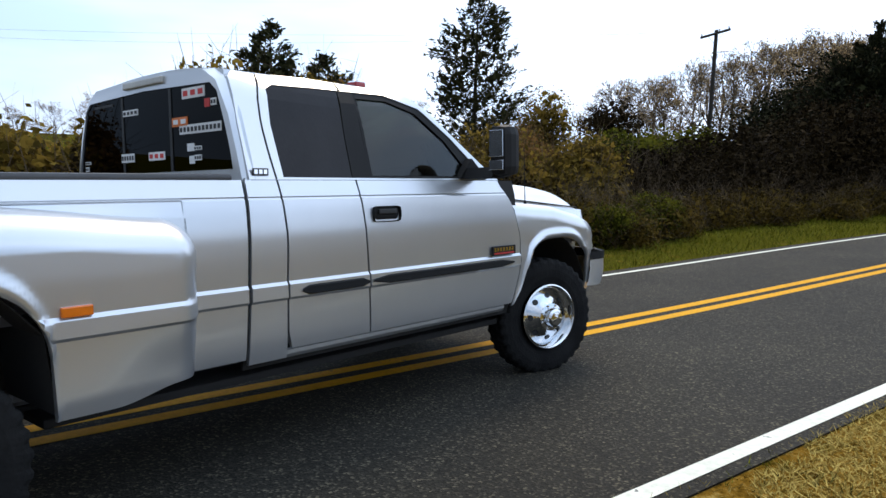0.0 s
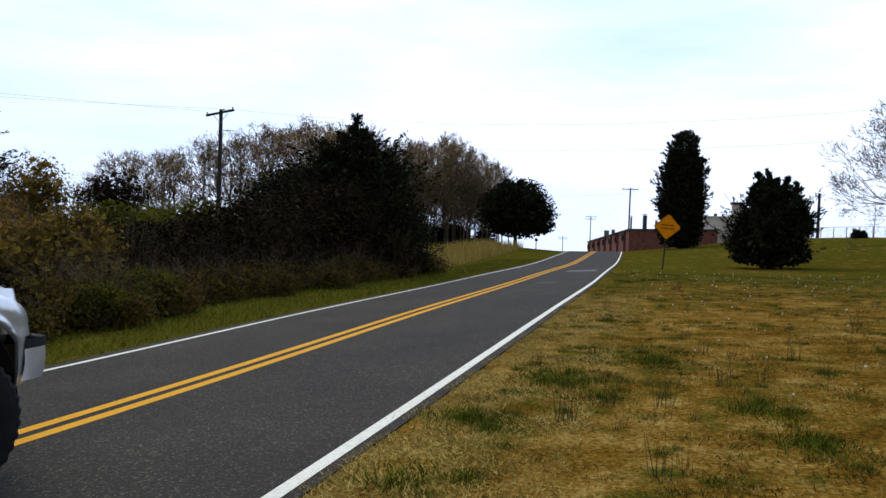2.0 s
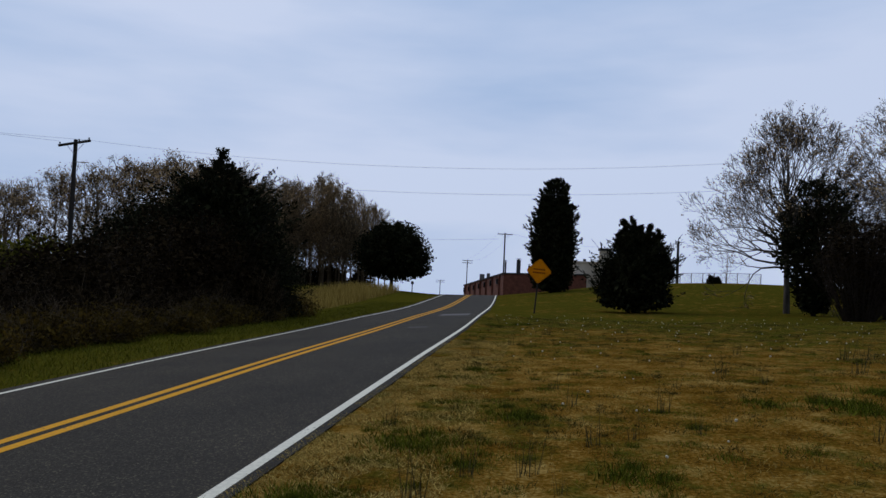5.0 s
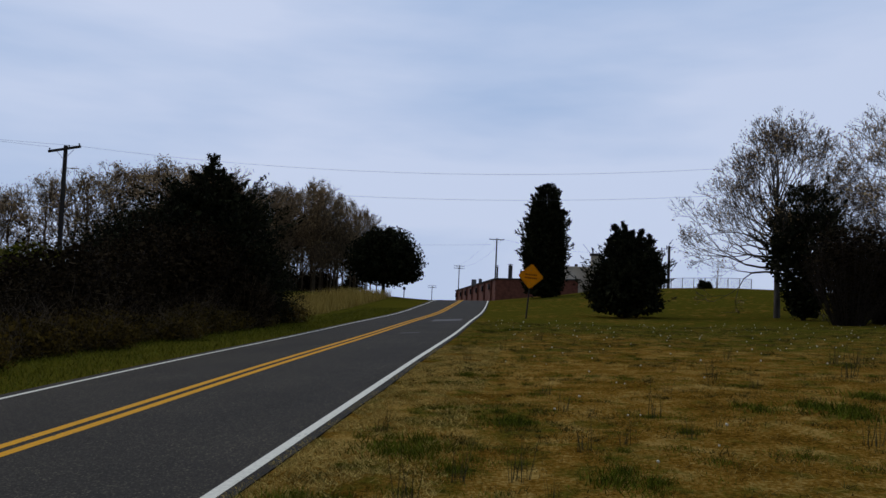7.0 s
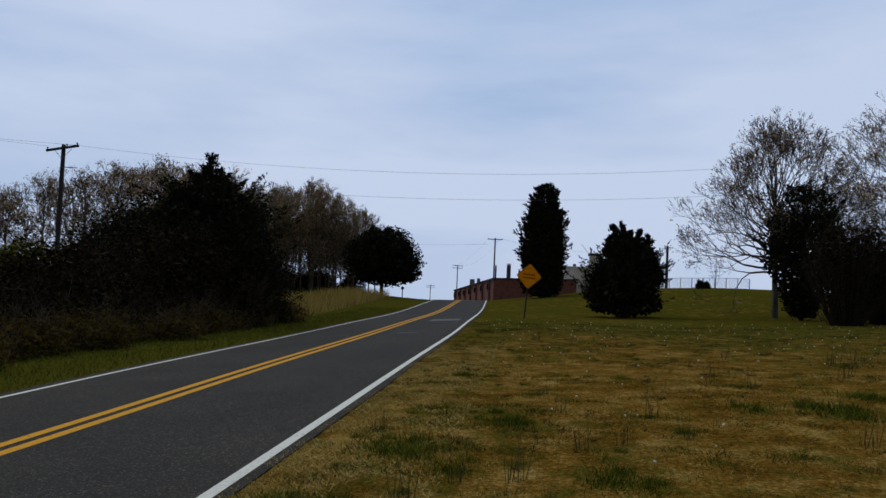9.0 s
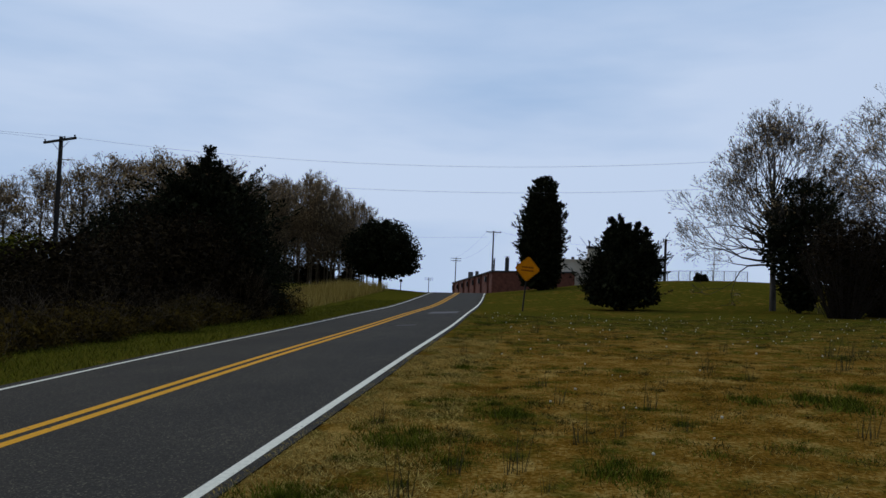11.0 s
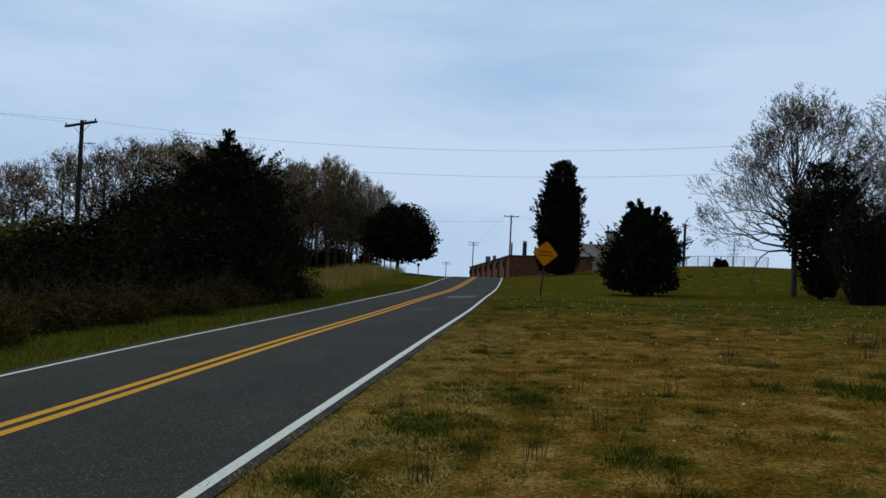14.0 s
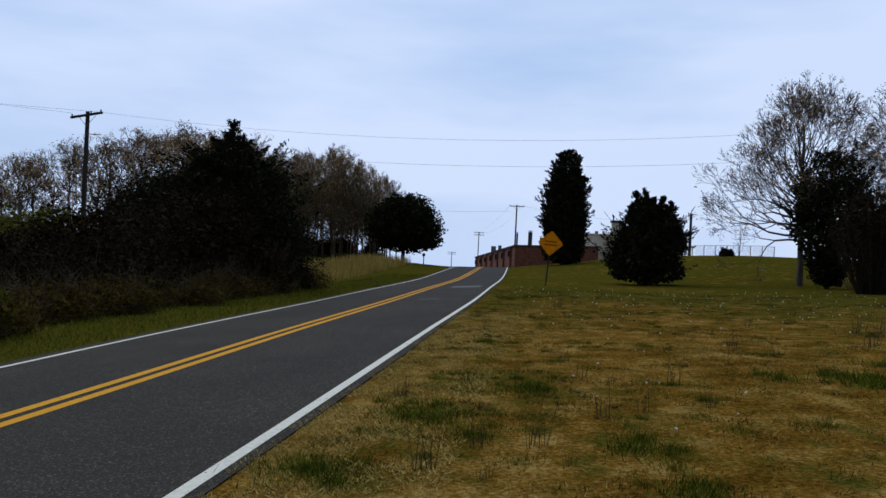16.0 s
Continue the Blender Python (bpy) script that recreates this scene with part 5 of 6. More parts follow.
def shrub_parts(blobs, n, size, seed, twigs=60, tops=0.12, skin=0.5, twig_r=0.010, core=700, shade=0.2, whips=3):
    """Twigs from the foot through a leafy mass, leaf points on its skin, and shade points inside."""
    r = np.random.default_rng(seed)
    pts = dome_points(blobs, n, r, skin=skin, rough=0.14)
    segs = []
    for _ in range(twigs):
        p = pts[r.integers(len(pts))]
        base = np.array([p[0] * 0.35, p[1] * 0.35, 0.0])
        tip = p + (p - base) * tops * r.uniform(0, 1.6)
        mid = base + (tip - base) * 0.55 + r.normal(size=3) * 0.12
        segs += [[*base, *mid, twig_r * 1.5, twig_r], [*mid, *tip, twig_r, twig_r * 0.3]]
        for _ in range(whips):
            q = mid + (tip - mid) * r.uniform(0.1, 0.95)
            segs.append([*q, *(q + r.normal(size=3) * [0.25, 0.25, 0.25] + [0, 0, 0.16]), twig_r * 0.55, twig_r * 0.2])
    inner = dome_points(blobs, core, r, skin=0.9, rough=0.0)
    c = np.array(blobs[0][:3])
    return segs, [(pts, size, 1.7, None), (c + (inner - c) * 0.82, shade, 1.2, None)], r


def shrub(name, label, x, y, blobs, n, size, material, seed, group="roadside scrub", bark=None, **more):
    segs, sets, r = shrub_parts(blobs, n, size, seed, **more)
    return plant(name, label, "bush", group, x, y, segs, bark or M_BARK_DARK, [(material, r, sets)], sides=3, leaf_name="crown")


# the big dark mass
BIG = {"twigs": 420, "tops": 0.10, "core": 6500, "shade": 0.18, "twig_r": 0.009, "whips": 5}
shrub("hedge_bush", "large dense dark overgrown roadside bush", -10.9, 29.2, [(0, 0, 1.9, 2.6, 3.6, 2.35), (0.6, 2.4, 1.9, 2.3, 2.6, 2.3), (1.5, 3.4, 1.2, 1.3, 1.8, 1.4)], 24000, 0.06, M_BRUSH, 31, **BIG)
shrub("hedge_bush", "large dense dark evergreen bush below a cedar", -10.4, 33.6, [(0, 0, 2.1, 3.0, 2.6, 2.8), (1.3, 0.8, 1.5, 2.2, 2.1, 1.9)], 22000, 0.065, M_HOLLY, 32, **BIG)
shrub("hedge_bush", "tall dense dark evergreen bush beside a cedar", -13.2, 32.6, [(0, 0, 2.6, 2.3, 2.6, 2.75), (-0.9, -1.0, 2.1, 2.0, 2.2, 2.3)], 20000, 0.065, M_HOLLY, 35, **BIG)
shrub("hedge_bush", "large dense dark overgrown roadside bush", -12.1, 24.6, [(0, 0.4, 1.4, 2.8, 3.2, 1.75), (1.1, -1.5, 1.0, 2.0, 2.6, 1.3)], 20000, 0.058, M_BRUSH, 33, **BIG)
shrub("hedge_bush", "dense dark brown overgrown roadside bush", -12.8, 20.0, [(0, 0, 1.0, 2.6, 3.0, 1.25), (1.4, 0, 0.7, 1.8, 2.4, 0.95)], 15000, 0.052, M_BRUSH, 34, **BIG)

# low scrub, thickets and saplings: a few kinds, each grown once and set out in drifts
KINDS = {}
for kind, label, blobs, n, size, mat, more in (
    ("bramble", "tangled low brown bramble beside the verge", [(0, 0, 0.45, 1.1, 1.2, 0.75), (0.5, 0.6, 0.4, 0.8, 0.8, 0.6)], 2600, 0.048, M_SCRUB, {"twigs": 110, "tops": 0.45, "twig_r": 0.008, "whips": 3, "core": 420, "shade": 0.16}),
    ("green_shrub", "yellow-green leafing shrub in the scrub", [(0, 0, 1.0, 1.1, 1.2, 0.85), (0.4, 0.5, 1.3, 0.7, 0.7, 0.6), (-0.5, -0.4, 1.2, 0.5, 0.6, 0.5)], 3300, 0.06, M_YGREEN, {"twigs": 90, "skin": 0.7, "tops": 0.2}),
    ("olive_shrub", "olive-brown budding shrub in the scrub", [(0, 0, 1.3, 1.3, 1.3, 1.2), (0.3, 0.4, 2.0, 0.9, 0.9, 0.8)], 2000, 0.085, M_OLIVE, {"twigs": 150, "tops": 0.25, "skin": 0.75}),
    ("rust_shrub", "rusty brown leafing shrub in the scrub", [(0, 0, 1.5, 1.2, 1.2, 1.5), (0.2, 0.3, 2.4, 0.8, 0.8, 0.9)], 2000, 0.08, M_RUST, {"twigs": 170, "tops": 0.25, "skin": 0.8}),
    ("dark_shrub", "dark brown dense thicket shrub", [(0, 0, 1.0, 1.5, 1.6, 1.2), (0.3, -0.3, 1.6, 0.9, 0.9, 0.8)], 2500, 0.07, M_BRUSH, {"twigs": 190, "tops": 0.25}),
):
    KINDS[kind] = (label, *shrub_parts(blobs, n, size, len(KINDS) + 40, **more), mat)
made = {}
rng = np.random.default_rng(77)
SPOTS = []
for y in np.arange(1.0, 33.0, 0.95):  # foot of the scrub
    SPOTS.append((("bramble", "bramble", "dark_shrub", "bramble", "bramble")[rng.integers(5)] if y > 15 else ("bramble", "dark_shrub", "bramble")[rng.integers(3)], -9.8 + 0.2 * max(0, y - 25) + rng.normal(0, 0.3), y, rng.uniform(0.7, 1.0)))
for y in np.arange(-2.0, 16.0, 0.75):  # leafing growth in front of it
    SPOTS.append((("green_shrub", "olive_shrub", "rust_shrub", "green_shrub")[rng.integers(4)], -9.5 + rng.normal(0, 0.35), y, rng.uniform(0.36, 0.62)))
for y in np.arange(-3.0, 21.0, 1.5):  # second row
    SPOTS.append((("dark_shrub", "green_shrub", "olive_shrub", "olive_shrub")[rng.integers(4)], -11.9 + rng.normal(0, 0.35), y, rng.uniform(0.75, 1.0)))
for y in np.arange(-4.0, 27.0, 1.9):
    SPOTS.append((("olive_shrub", "green_shrub", "dark_shrub", "rust_shrub")[rng.integers(4)], -15.2 + rng.normal(0, 0.7), y, rng.uniform(0.6, 0.85)))
for y in np.arange(-6.0, 36.0, 2.9):
    SPOTS.append((("olive_shrub", "rust_shrub", "olive_shrub", "dark_shrub")[rng.integers(4)], -20.5 + rng.normal(0, 1.2), y, rng.uniform(0.65, 1.0)))
for y in np.arange(-8.0, 46.0, 3.6):
    SPOTS.append((("olive_shrub", "rust_shrub", "olive_shrub")[rng.integers(3)], -26.5 + rng.normal(0, 1.5), y, rng.uniform(0.75, 1.15)))
for x in np.arange(-44.0, -24.0, 2.6):  # undergrowth along the wood's foot
    SPOTS.append((("olive_shrub", "dark_shrub", "rust_shrub")[rng.integers(3)], x + rng.normal(0, 0.6), 90 + 0.9 * x + rng.normal(0, 2), rng.uniform(0.7, 1.0)))
for a in np.arange(-8.5, -20, -0.8):
    SPOTS.append(("dark_shrub", 0.3 + 104 * math.sin(radians(a)), 1.6 + 104 * math.cos(radians(a)), rng.uniform(0.7, 1.6)))
SPOTS += [("olive_shrub", -21.5, 13.2, 1.55), ("olive_shrub", -22.5, 11.0, 1.6), ("rust_shrub", -23.0, 15.0, 1.4), ("bramble", -7.9, 36.2, 1.0), ("bramble", -8.6, 37.4, 0.9), ("dark_shrub", -8.9, 35.8, 0.75), ("green_shrub", -14.6, 25.0, 1.65), ("green_shrub", -14.9, 22.6, 1.45), ("green_shrub", -14.0, 20.0, 1.2)]
for kind, x, y, size in SPOTS:
    m = pose(x, y, gz(x, y) - 0.05, 0, 0, rng.uniform(0, 360))
    if kind in made:
        ob = copy_thing(made[kind], m)
    else:
        label, segs, sets, r, mat = KINDS[kind]
        ob = made[kind] = plant(kind, label, "bush", "roadside scrub", x, y, segs, M_WOODS, [(mat, r, sets)], sides=3, leaf_name="crown")
        ob.matrix_world = m
    ob.scale = (size, size, size * rng.uniform(0.85, 1.1))

# ---------------------------------------------------------------- trees with leaves half out
rng = np.random.default_rng(51)
for tx, ty, th, mat, label in (
    (-29.6, 35.6, 5.4, M_OLIVE, "rounded olive-gold budding tree"),
    (-26.6, 38.3, 5.0, M_BRUSH, "dark dense small thicket tree"),
    (-41.0, 27.0, 5.2, M_OLIVE, "rounded olive-brown budding tree"),
    (-46.0, 20.0, 5.6, M_BUD, "rounded pale brown budding tree"),
):
    segs, ends = spire_shape(th, rng, limbs=18, reach=0.4, start=0.15, up=0.9, levels=1)
    big = [(0, 0, th * 0.62, th * 0.34, th * 0.34, th * 0.38), (0, 0, th * 0.35, th * 0.3, th * 0.3, th * 0.3)]
    big += [(*(rng.normal(size=3) * [0.18, 0.18, 0.15] * th + [0, 0, th * 0.6]), *(np.array([0.12, 0.12, 0.12]) * th)) for _ in range(12)]
    pts, inner = dome_points(big, 7000, rng, skin=0.7, rough=0.14), dome_points(big[:2], 500, rng, skin=0.9, rough=0) * [0.8, 0.8, 0.95]
    plant("budding_tree", label, "tree", "budding trees", tx, ty, segs, M_BARK, [(mat, rng, [(pts, 0.095, 1.6, None), (inner, 0.3, 1.2, None)])], sides=4)

# ---------------------------------------------------------------- leafless woods behind
FORMS = []
for k in range(6):
    r = np.random.default_rng(60 + k)
    if k < 3:
        segs, tips = spire_shape(12.0, r, limbs=(40, 44, 38)[k], reach=(0.27, 0.24, 0.29)[k], start=(0.12, 0.16, 0.10)[k], up=(1.5, 1.7, 1.4)[k], thick=0.0095, twig=0.013, fork=2, wobble=0.003)
    else:
        segs, tips = crown_shape(12.0, r, first=13, low=0.24, high=0.60, flat=12, steep=82, reach=(0.50, 0.46, 0.52)[k - 3], thick=0.014, twig=0.016, lift=0.13, turn=0.58)
    FORMS.append((segs, buds_at(tips, 1900 if k < 3 else 1500, 0.15 if k < 3 else 0.13, r), r, float(np.percentile(segs[:, 5], 99.5))))
LINE = [(-6.8, 0.070), (-7.5, 0.090), (-9, 0.103), (-11.9, 0.1246), (-14, 0.117), (-16.5, 0.1137), (-19, 0.127), (-22.2, 0.1345), (-25.3, 0.136), (-28, 0.122), (-30.3, 0.113), (-32, 0.085), (-33.2, 0.082), (-35.2, 0.094), (-37, 0.06), (-43, 0.062), (-50, 0.055), (-60, 0.05), (-72, 0.05), (-76.5, 0.038), (-80, 0.03)]
AZ, EL = np.array([a for a, _ in LINE[::-1]]), np.array([e for _, e in LINE[::-1]])
first = {}
rng = np.random.default_rng(71)
WOODS = [(a + rng.normal(0, 0.3), 108 + rng.uniform(-5, 8)) for a in np.arange(-7.2, -20.5, -0.6)] + [(a + rng.normal(0, 0.3), 91 + rng.uniform(-6, 12)) for a in np.arange(-7.0, -20.5, -0.3)] + [(a + rng.normal(0, 0.4), 66 + rng.uniform(-6, 8)) for a in np.arange(-18, -33, -0.85)] + [(a, 60 + rng.uniform(-4, 6)) for a in (-32.8, -33.8, -35.2, -36.0, -41.7, -43.0, -46.5, -51.5, -57, -63, -69, -74, -76.5, -78.5)]
for i, (a, dist) in enumerate(WOODS):
    x, y = 0.3 + dist * math.sin(radians(a)), 1.6 + dist * math.cos(radians(a))
    ground = gz(x, y)
    h = 1.33 + dist * float(np.interp(a, AZ, EL)) * rng.uniform(0.84, 1.03) - ground
    k = i % 3 if a > -19 else 3 + i % 3
    m = pose(x, y, ground - 0.15, 0, 0, rng.uniform(0, 360))
    if k in first:
        ob = copy_thing(first[k], m)
    else:
        segs, pts, r, _ = FORMS[k]
        ob = first[k] = plant("bare_tree", "tall slender wood tree in early brown bud", "tree", "woodland edge", x, y, segs, M_WOODS, [(M_BUD, r, [(pts, 0.07 if k < 3 else 0.085, 1.5, None)])], sides=4)
        ob.matrix_world = m
    s = h / FORMS[k][3]
    wide = 1.08 if k < 3 else 1.2
    ob.scale = (s * wide, s * wide, s)

# ---------------------------------------------------------------- trees on the lawn's far side
rng = np.random.default_rng(83)
for tx, ty, th, reach, nl, mat, label in ((19.4, 47.4, 12.3, 0.66, 6000, M_BUD, "spreading nearly leafless tree with fine upright twigs"), (30.0, 50.6, 15.6, 0.60, 15000, M_BUD, "spreading tree in pale brown bud")):
    segs, tips = crown_shape(th, rng, first=54, low=0.23, high=0.66, flat=4, steep=88, reach=reach, levels=6, ratio=0.74, thick=0.017, twig=0.0095, lift=0.12, turn=0.5, bias=1.7, droop=0.40)
    k = th / float(np.percentile(segs[:, 5], 99.7))
    segs[:, :6] *= k
    tips *= k
    plant("bare_tree", label, "tree", "lawn trees", tx, ty, segs, M_BARK, [(mat, rng, [(buds_at(tips, nl, 0.12, rng), 0.075, 1.5, None)])], sides=5)
hang = lambda t: np.interp(t, [0, 0.2, 0.35, 0.55, 0.8, 1.0], [0.3, 0.6, 0.95, 1.0, 0.72, 0.15])
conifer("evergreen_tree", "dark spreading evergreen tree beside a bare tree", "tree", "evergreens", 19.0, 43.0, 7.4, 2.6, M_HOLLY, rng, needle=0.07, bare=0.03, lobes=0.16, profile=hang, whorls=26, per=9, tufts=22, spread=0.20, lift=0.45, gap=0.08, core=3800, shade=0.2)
DUSK = {"twigs": 480, "tops": 0.16, "core": 1500, "shade": 0.17, "twig_r": 0.010, "whips": 6, "skin": 0.75}
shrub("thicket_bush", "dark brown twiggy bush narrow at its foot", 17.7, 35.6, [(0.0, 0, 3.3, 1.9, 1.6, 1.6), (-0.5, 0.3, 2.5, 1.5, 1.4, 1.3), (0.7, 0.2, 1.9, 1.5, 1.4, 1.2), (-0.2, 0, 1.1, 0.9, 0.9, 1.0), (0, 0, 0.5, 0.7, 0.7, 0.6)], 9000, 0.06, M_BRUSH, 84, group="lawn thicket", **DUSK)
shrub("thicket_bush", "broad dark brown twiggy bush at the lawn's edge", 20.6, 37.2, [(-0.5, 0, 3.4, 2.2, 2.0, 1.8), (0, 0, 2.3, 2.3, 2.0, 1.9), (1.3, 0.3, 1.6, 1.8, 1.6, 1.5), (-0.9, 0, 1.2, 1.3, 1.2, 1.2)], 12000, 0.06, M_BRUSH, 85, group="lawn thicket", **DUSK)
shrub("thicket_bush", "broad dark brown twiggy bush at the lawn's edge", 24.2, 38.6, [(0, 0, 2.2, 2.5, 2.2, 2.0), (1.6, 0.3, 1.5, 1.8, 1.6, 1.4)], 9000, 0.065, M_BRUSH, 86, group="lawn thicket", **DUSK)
segs, ends = spire_shape(3.6, rng, limbs=9, reach=0.6, start=0.08, up=1.6, thick=0.012, levels=1)
plant("bare_tree", "small pale bare many-stemmed tree by a fence", "tree", "lawn trees", 26.4, 79.0, segs, M_TWIG_PALE, [], sides=4)
for cx, cy, ch in ((22.6, 72.0, 0.7), (23.4, 72.6, 0.55)):
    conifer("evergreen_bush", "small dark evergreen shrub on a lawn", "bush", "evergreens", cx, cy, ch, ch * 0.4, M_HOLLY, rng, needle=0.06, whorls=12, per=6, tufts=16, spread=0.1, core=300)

# ---------------------------------------------------------------- utility poles and wires


def utility_pole(x, y, top, turn, label, arms=1, arm=2.4, plain_top=False, tilt=0.0):
    base = gz(x, y)
    ob = thing("utility_pole", label, "utility pole", "utility poles", pose(x, y, base - 0.3, 0, 0, turn))
    h = top - base + 0.3
    part("shaft", rod((0, 0, 0), (0, 0, h), 0.19, 0.135, 10), M_POLE, ob)
    if plain_top:
        return ob
    for k in range(arms):
        z = h - 0.25 - 0.75 * k
        a = part("crossarm", box(-arm / 2, arm / 2, -0.19, -0.06, z - 0.09, z + 0.07, 0.01), M_POLE, ob)
        a.matrix_local = Matrix.Translation((0, 0, z)) @ pose(0, 0, 0, 0, -tilt, 0) @ Matrix.Translation((0, 0, -z))
        for sx in (-arm / 2 + 0.1, arm / 2 - 0.1, 0.35):
            part("insulator", lathe([(z + 0.06, 0.0), (z + 0.06, 0.055), (z + 0.12, 0.03), (z + 0.16, 0.065), (z + 0.22, 0.05), (z + 0.24, 0.0)], 8, "Z"), M_BLACK, a).location = (sx, -0.105, 0)
        bm = rod((-arm * 0.28, -0.1, z - 0.05), (0, -0.13, z - 0.75), 0.018, sides=5)
        part("brace", rod((arm * 0.28, -0.1, z - 0.05), (0, -0.13, z - 0.75), 0.018, sides=5, bm=bm), M_STEEL, ob)
    return ob


p1 = utility_pole(-27.4, 51.4, 9.35, -6, "weathered wooden utility pole with a tilted crossarm", tilt=9.0)
part("transformer_bracket", rod((0.1, -0.1, 9.1), (1.3, -0.3, 9.05), 0.03, sides=6), M_STEEL, p1)
utility_pole(6.5, 150.5, 9.9, 5, "weathered wooden utility pole with one crossarm", arm=3.0)
utility_pole(-1.5, 244.6, 6.0, 5, "weathered wooden utility pole with two crossarms", arms=2, arm=3.4)
utility_pole(-13.8, 331.0, -1.7, 5, "weathered wooden utility pole with two crossarms", arms=2, arm=3.8)
utility_pole(24.7, 91.2, 6.4, 0, "plain weathered wooden pole behind a lawn", plain_top=True)


def wire(name, a, b, sag, r=0.007, label="thin dark overhead wire"):
    a, b = Vector(a), Vector(b)
    n = 24
    pts = [a.lerp(b, i / n) - Vector((0, 0, 4 * sag * (i / n) * (1 - i / n))) for i in range(n + 1)]
    segs = [[*p, *q, r, r] for p, q in zip(pts, pts[1:])]
    v, f = tubes(segs, 4)
    return tagged(mesh_object(name, v, f, M_WIRE), label, "wire", "overhead wires")


wire("overhead_wire", (-26.3, 51.2, 9.3), (40, 50.0, 12.7), 2.41)
wire("overhead_wire", (-27.2, 51.2, 7.6), (40, 50.0, 10.7), 2.31)
wire("overhead_wire", (-28.5, 51.3, 9.2), (-90, 6.0, 10.5), 0.5)
wire("overhead_wire", (-26.3, 51.1, 9.3), (-90, 4.0, 10.0), 1.2)
wire("overhead_wire", (5.2, 150.4, 9.8), (-2.8, 244.5, 5.9), 1.2, 0.012)
wire("overhead_wire", (7.8, 150.4, 9.8), (-0.2, 244.5, 5.9), 1.6, 0.012)
wire("overhead_wire", (5.2, 150.4, 8.6), (-60, 140, 8.2), 1.0, 0.012)
wire("overhead_wire", (7.8, 150.4, 9.8), (40, 120, 9.0), 2.2, 0.012)

# ---------------------------------------------------------------- warning sign
sx, sy = 3.57, 40.4
sign = thing("warning_sign", "orange diamond warning sign on a leaning steel post", "road sign", "", pose(sx, sy, gz(sx, sy) - 0.2, 2, 4.2, 4))
part("post", prism([(-0.035, -0.02), (0.035, -0.02), (0.035, 0.02), (0.012, 0.02), (0.012, -0.006), (-0.012, -0.006), (-0.012, 0.02), (-0.035, 0.02)], "z", 0, 3.0), M_POLE, sign)
c, r = 2.42, 0.68


def diamond(q, y0, y1):
    k = 0.06
    return prism([(0 - k, c - q + k), (k, c - q + k), (q - k, c - k), (q - k, c + k), (k, c + q - k), (-k, c + q - k), (-q + k, c + k), (-q + k, c - k)], "y", y0, y1)


plate = part("plate", diamond(r, -0.034, -0.03), M_SIGN, sign)
for e0, e1 in (((0, -1), (1, 0)), ((1, 0), (0, 1)), ((0, 1), (-1, 0)), ((-1, 0), (0, -1))):
    q = r - 0.055
    a, b = Vector((e0[0] * q, -0.036, c + e0[1] * q)), Vector((e1[0] * q, -0.036, c + e1[1] * q))
    d = (b - a).normalized()
    part("border", rod(a + d * 0.05, b - d * 0.05, 0.005, sides=4), M_SIGN_INK, plate)
for w, z in ((0.62, 0.085), (0.66, -0.085)):
    n = 7
    for i in range(n):
        x0 = -w / 2 + i * w / n
        part("letter_bar", box(x0 + 0.012, x0 + w / n - 0.012, -0.037, -0.034, c + z - 0.04, c + z + 0.04), M_SIGN_INK, plate)
for z in (c - 0.3, c + 0.3):
    part("bolt", rod((0, -0.04, z), (0, -0.03, z), 0.014, sides=6), M_STEEL, plate)

bx, by = -6.1, 81.2
post_box = thing("mailbox", "small dark mailbox on a thin post by the road", "mailbox", "", pose(bx, by, gz(bx, by) - 0.1, 0, 0, 5))
part("post", box(-0.05, 0.05, -0.05, 0.05, 0, 1.05, 0.008), M_POLE, post_box)
part("body", prism([(-0.16, 1.05), (0.16, 1.05), (0.16, 1.26), (0.11, 1.34), (0, 1.37), (-0.11, 1.34), (-0.16, 1.26)], "y", -0.28, 0.28), M_BLACK, post_box)

# ---------------------------------------------------------------- buildings over the crest
works = thing("brick_building", "long low red brick works with flues on a dark roof", "building")
A, B, D = Vector((4.7, 106.5, 0)), Vector((-1.2, 141.6, 0)), Vector((16.5, 107.6, 0))
wall = part("wall", sheet([[(A.x, A.y, -4), (A.x, A.y, 1.75)], [(B.x, B.y, -6.5), (B.x, B.y, -0.72)]], 0.3, inward=(1, 0, 0)), M_BRICK, works)
part("wall", sheet([[(A.x + 0.3, A.y, -4), (A.x + 0.3, A.y, 1.75)], [(D.x, D.y, -3), (D.x, D.y, 2.1)]], 0.3, inward=(0, 1, 0)), M_BRICK, works)
part("wall", sheet([[(B.x + 0.3, B.y, -6.5), (B.x + 0.3, B.y, -0.72)], [(D.x, B.y + 4, -5), (D.x, B.y + 4, -0.4)]], 0.3, inward=(0, -1, 0)), M_BRICK, works)
part("wall", sheet([[(D.x, D.y + 0.3, -3), (D.x, D.y + 0.3, 2.1)], [(D.x, B.y + 4, -5), (D.x, B.y + 4, -0.4)]], 0.3, inward=(-1, 0, 0)), M_BRICK, works)
part("roof", sheet([[(A.x - 0.15, A.y - 0.15, 1.76), (D.x + 0.15, D.y - 0.15, 2.11)], [(B.x - 0.15, B.y + 0.15, -0.71), (D.x + 0.15, B.y + 4.2, -0.39)]], 0.18, inward=(0, 0, -1)), M_ROOF, works)
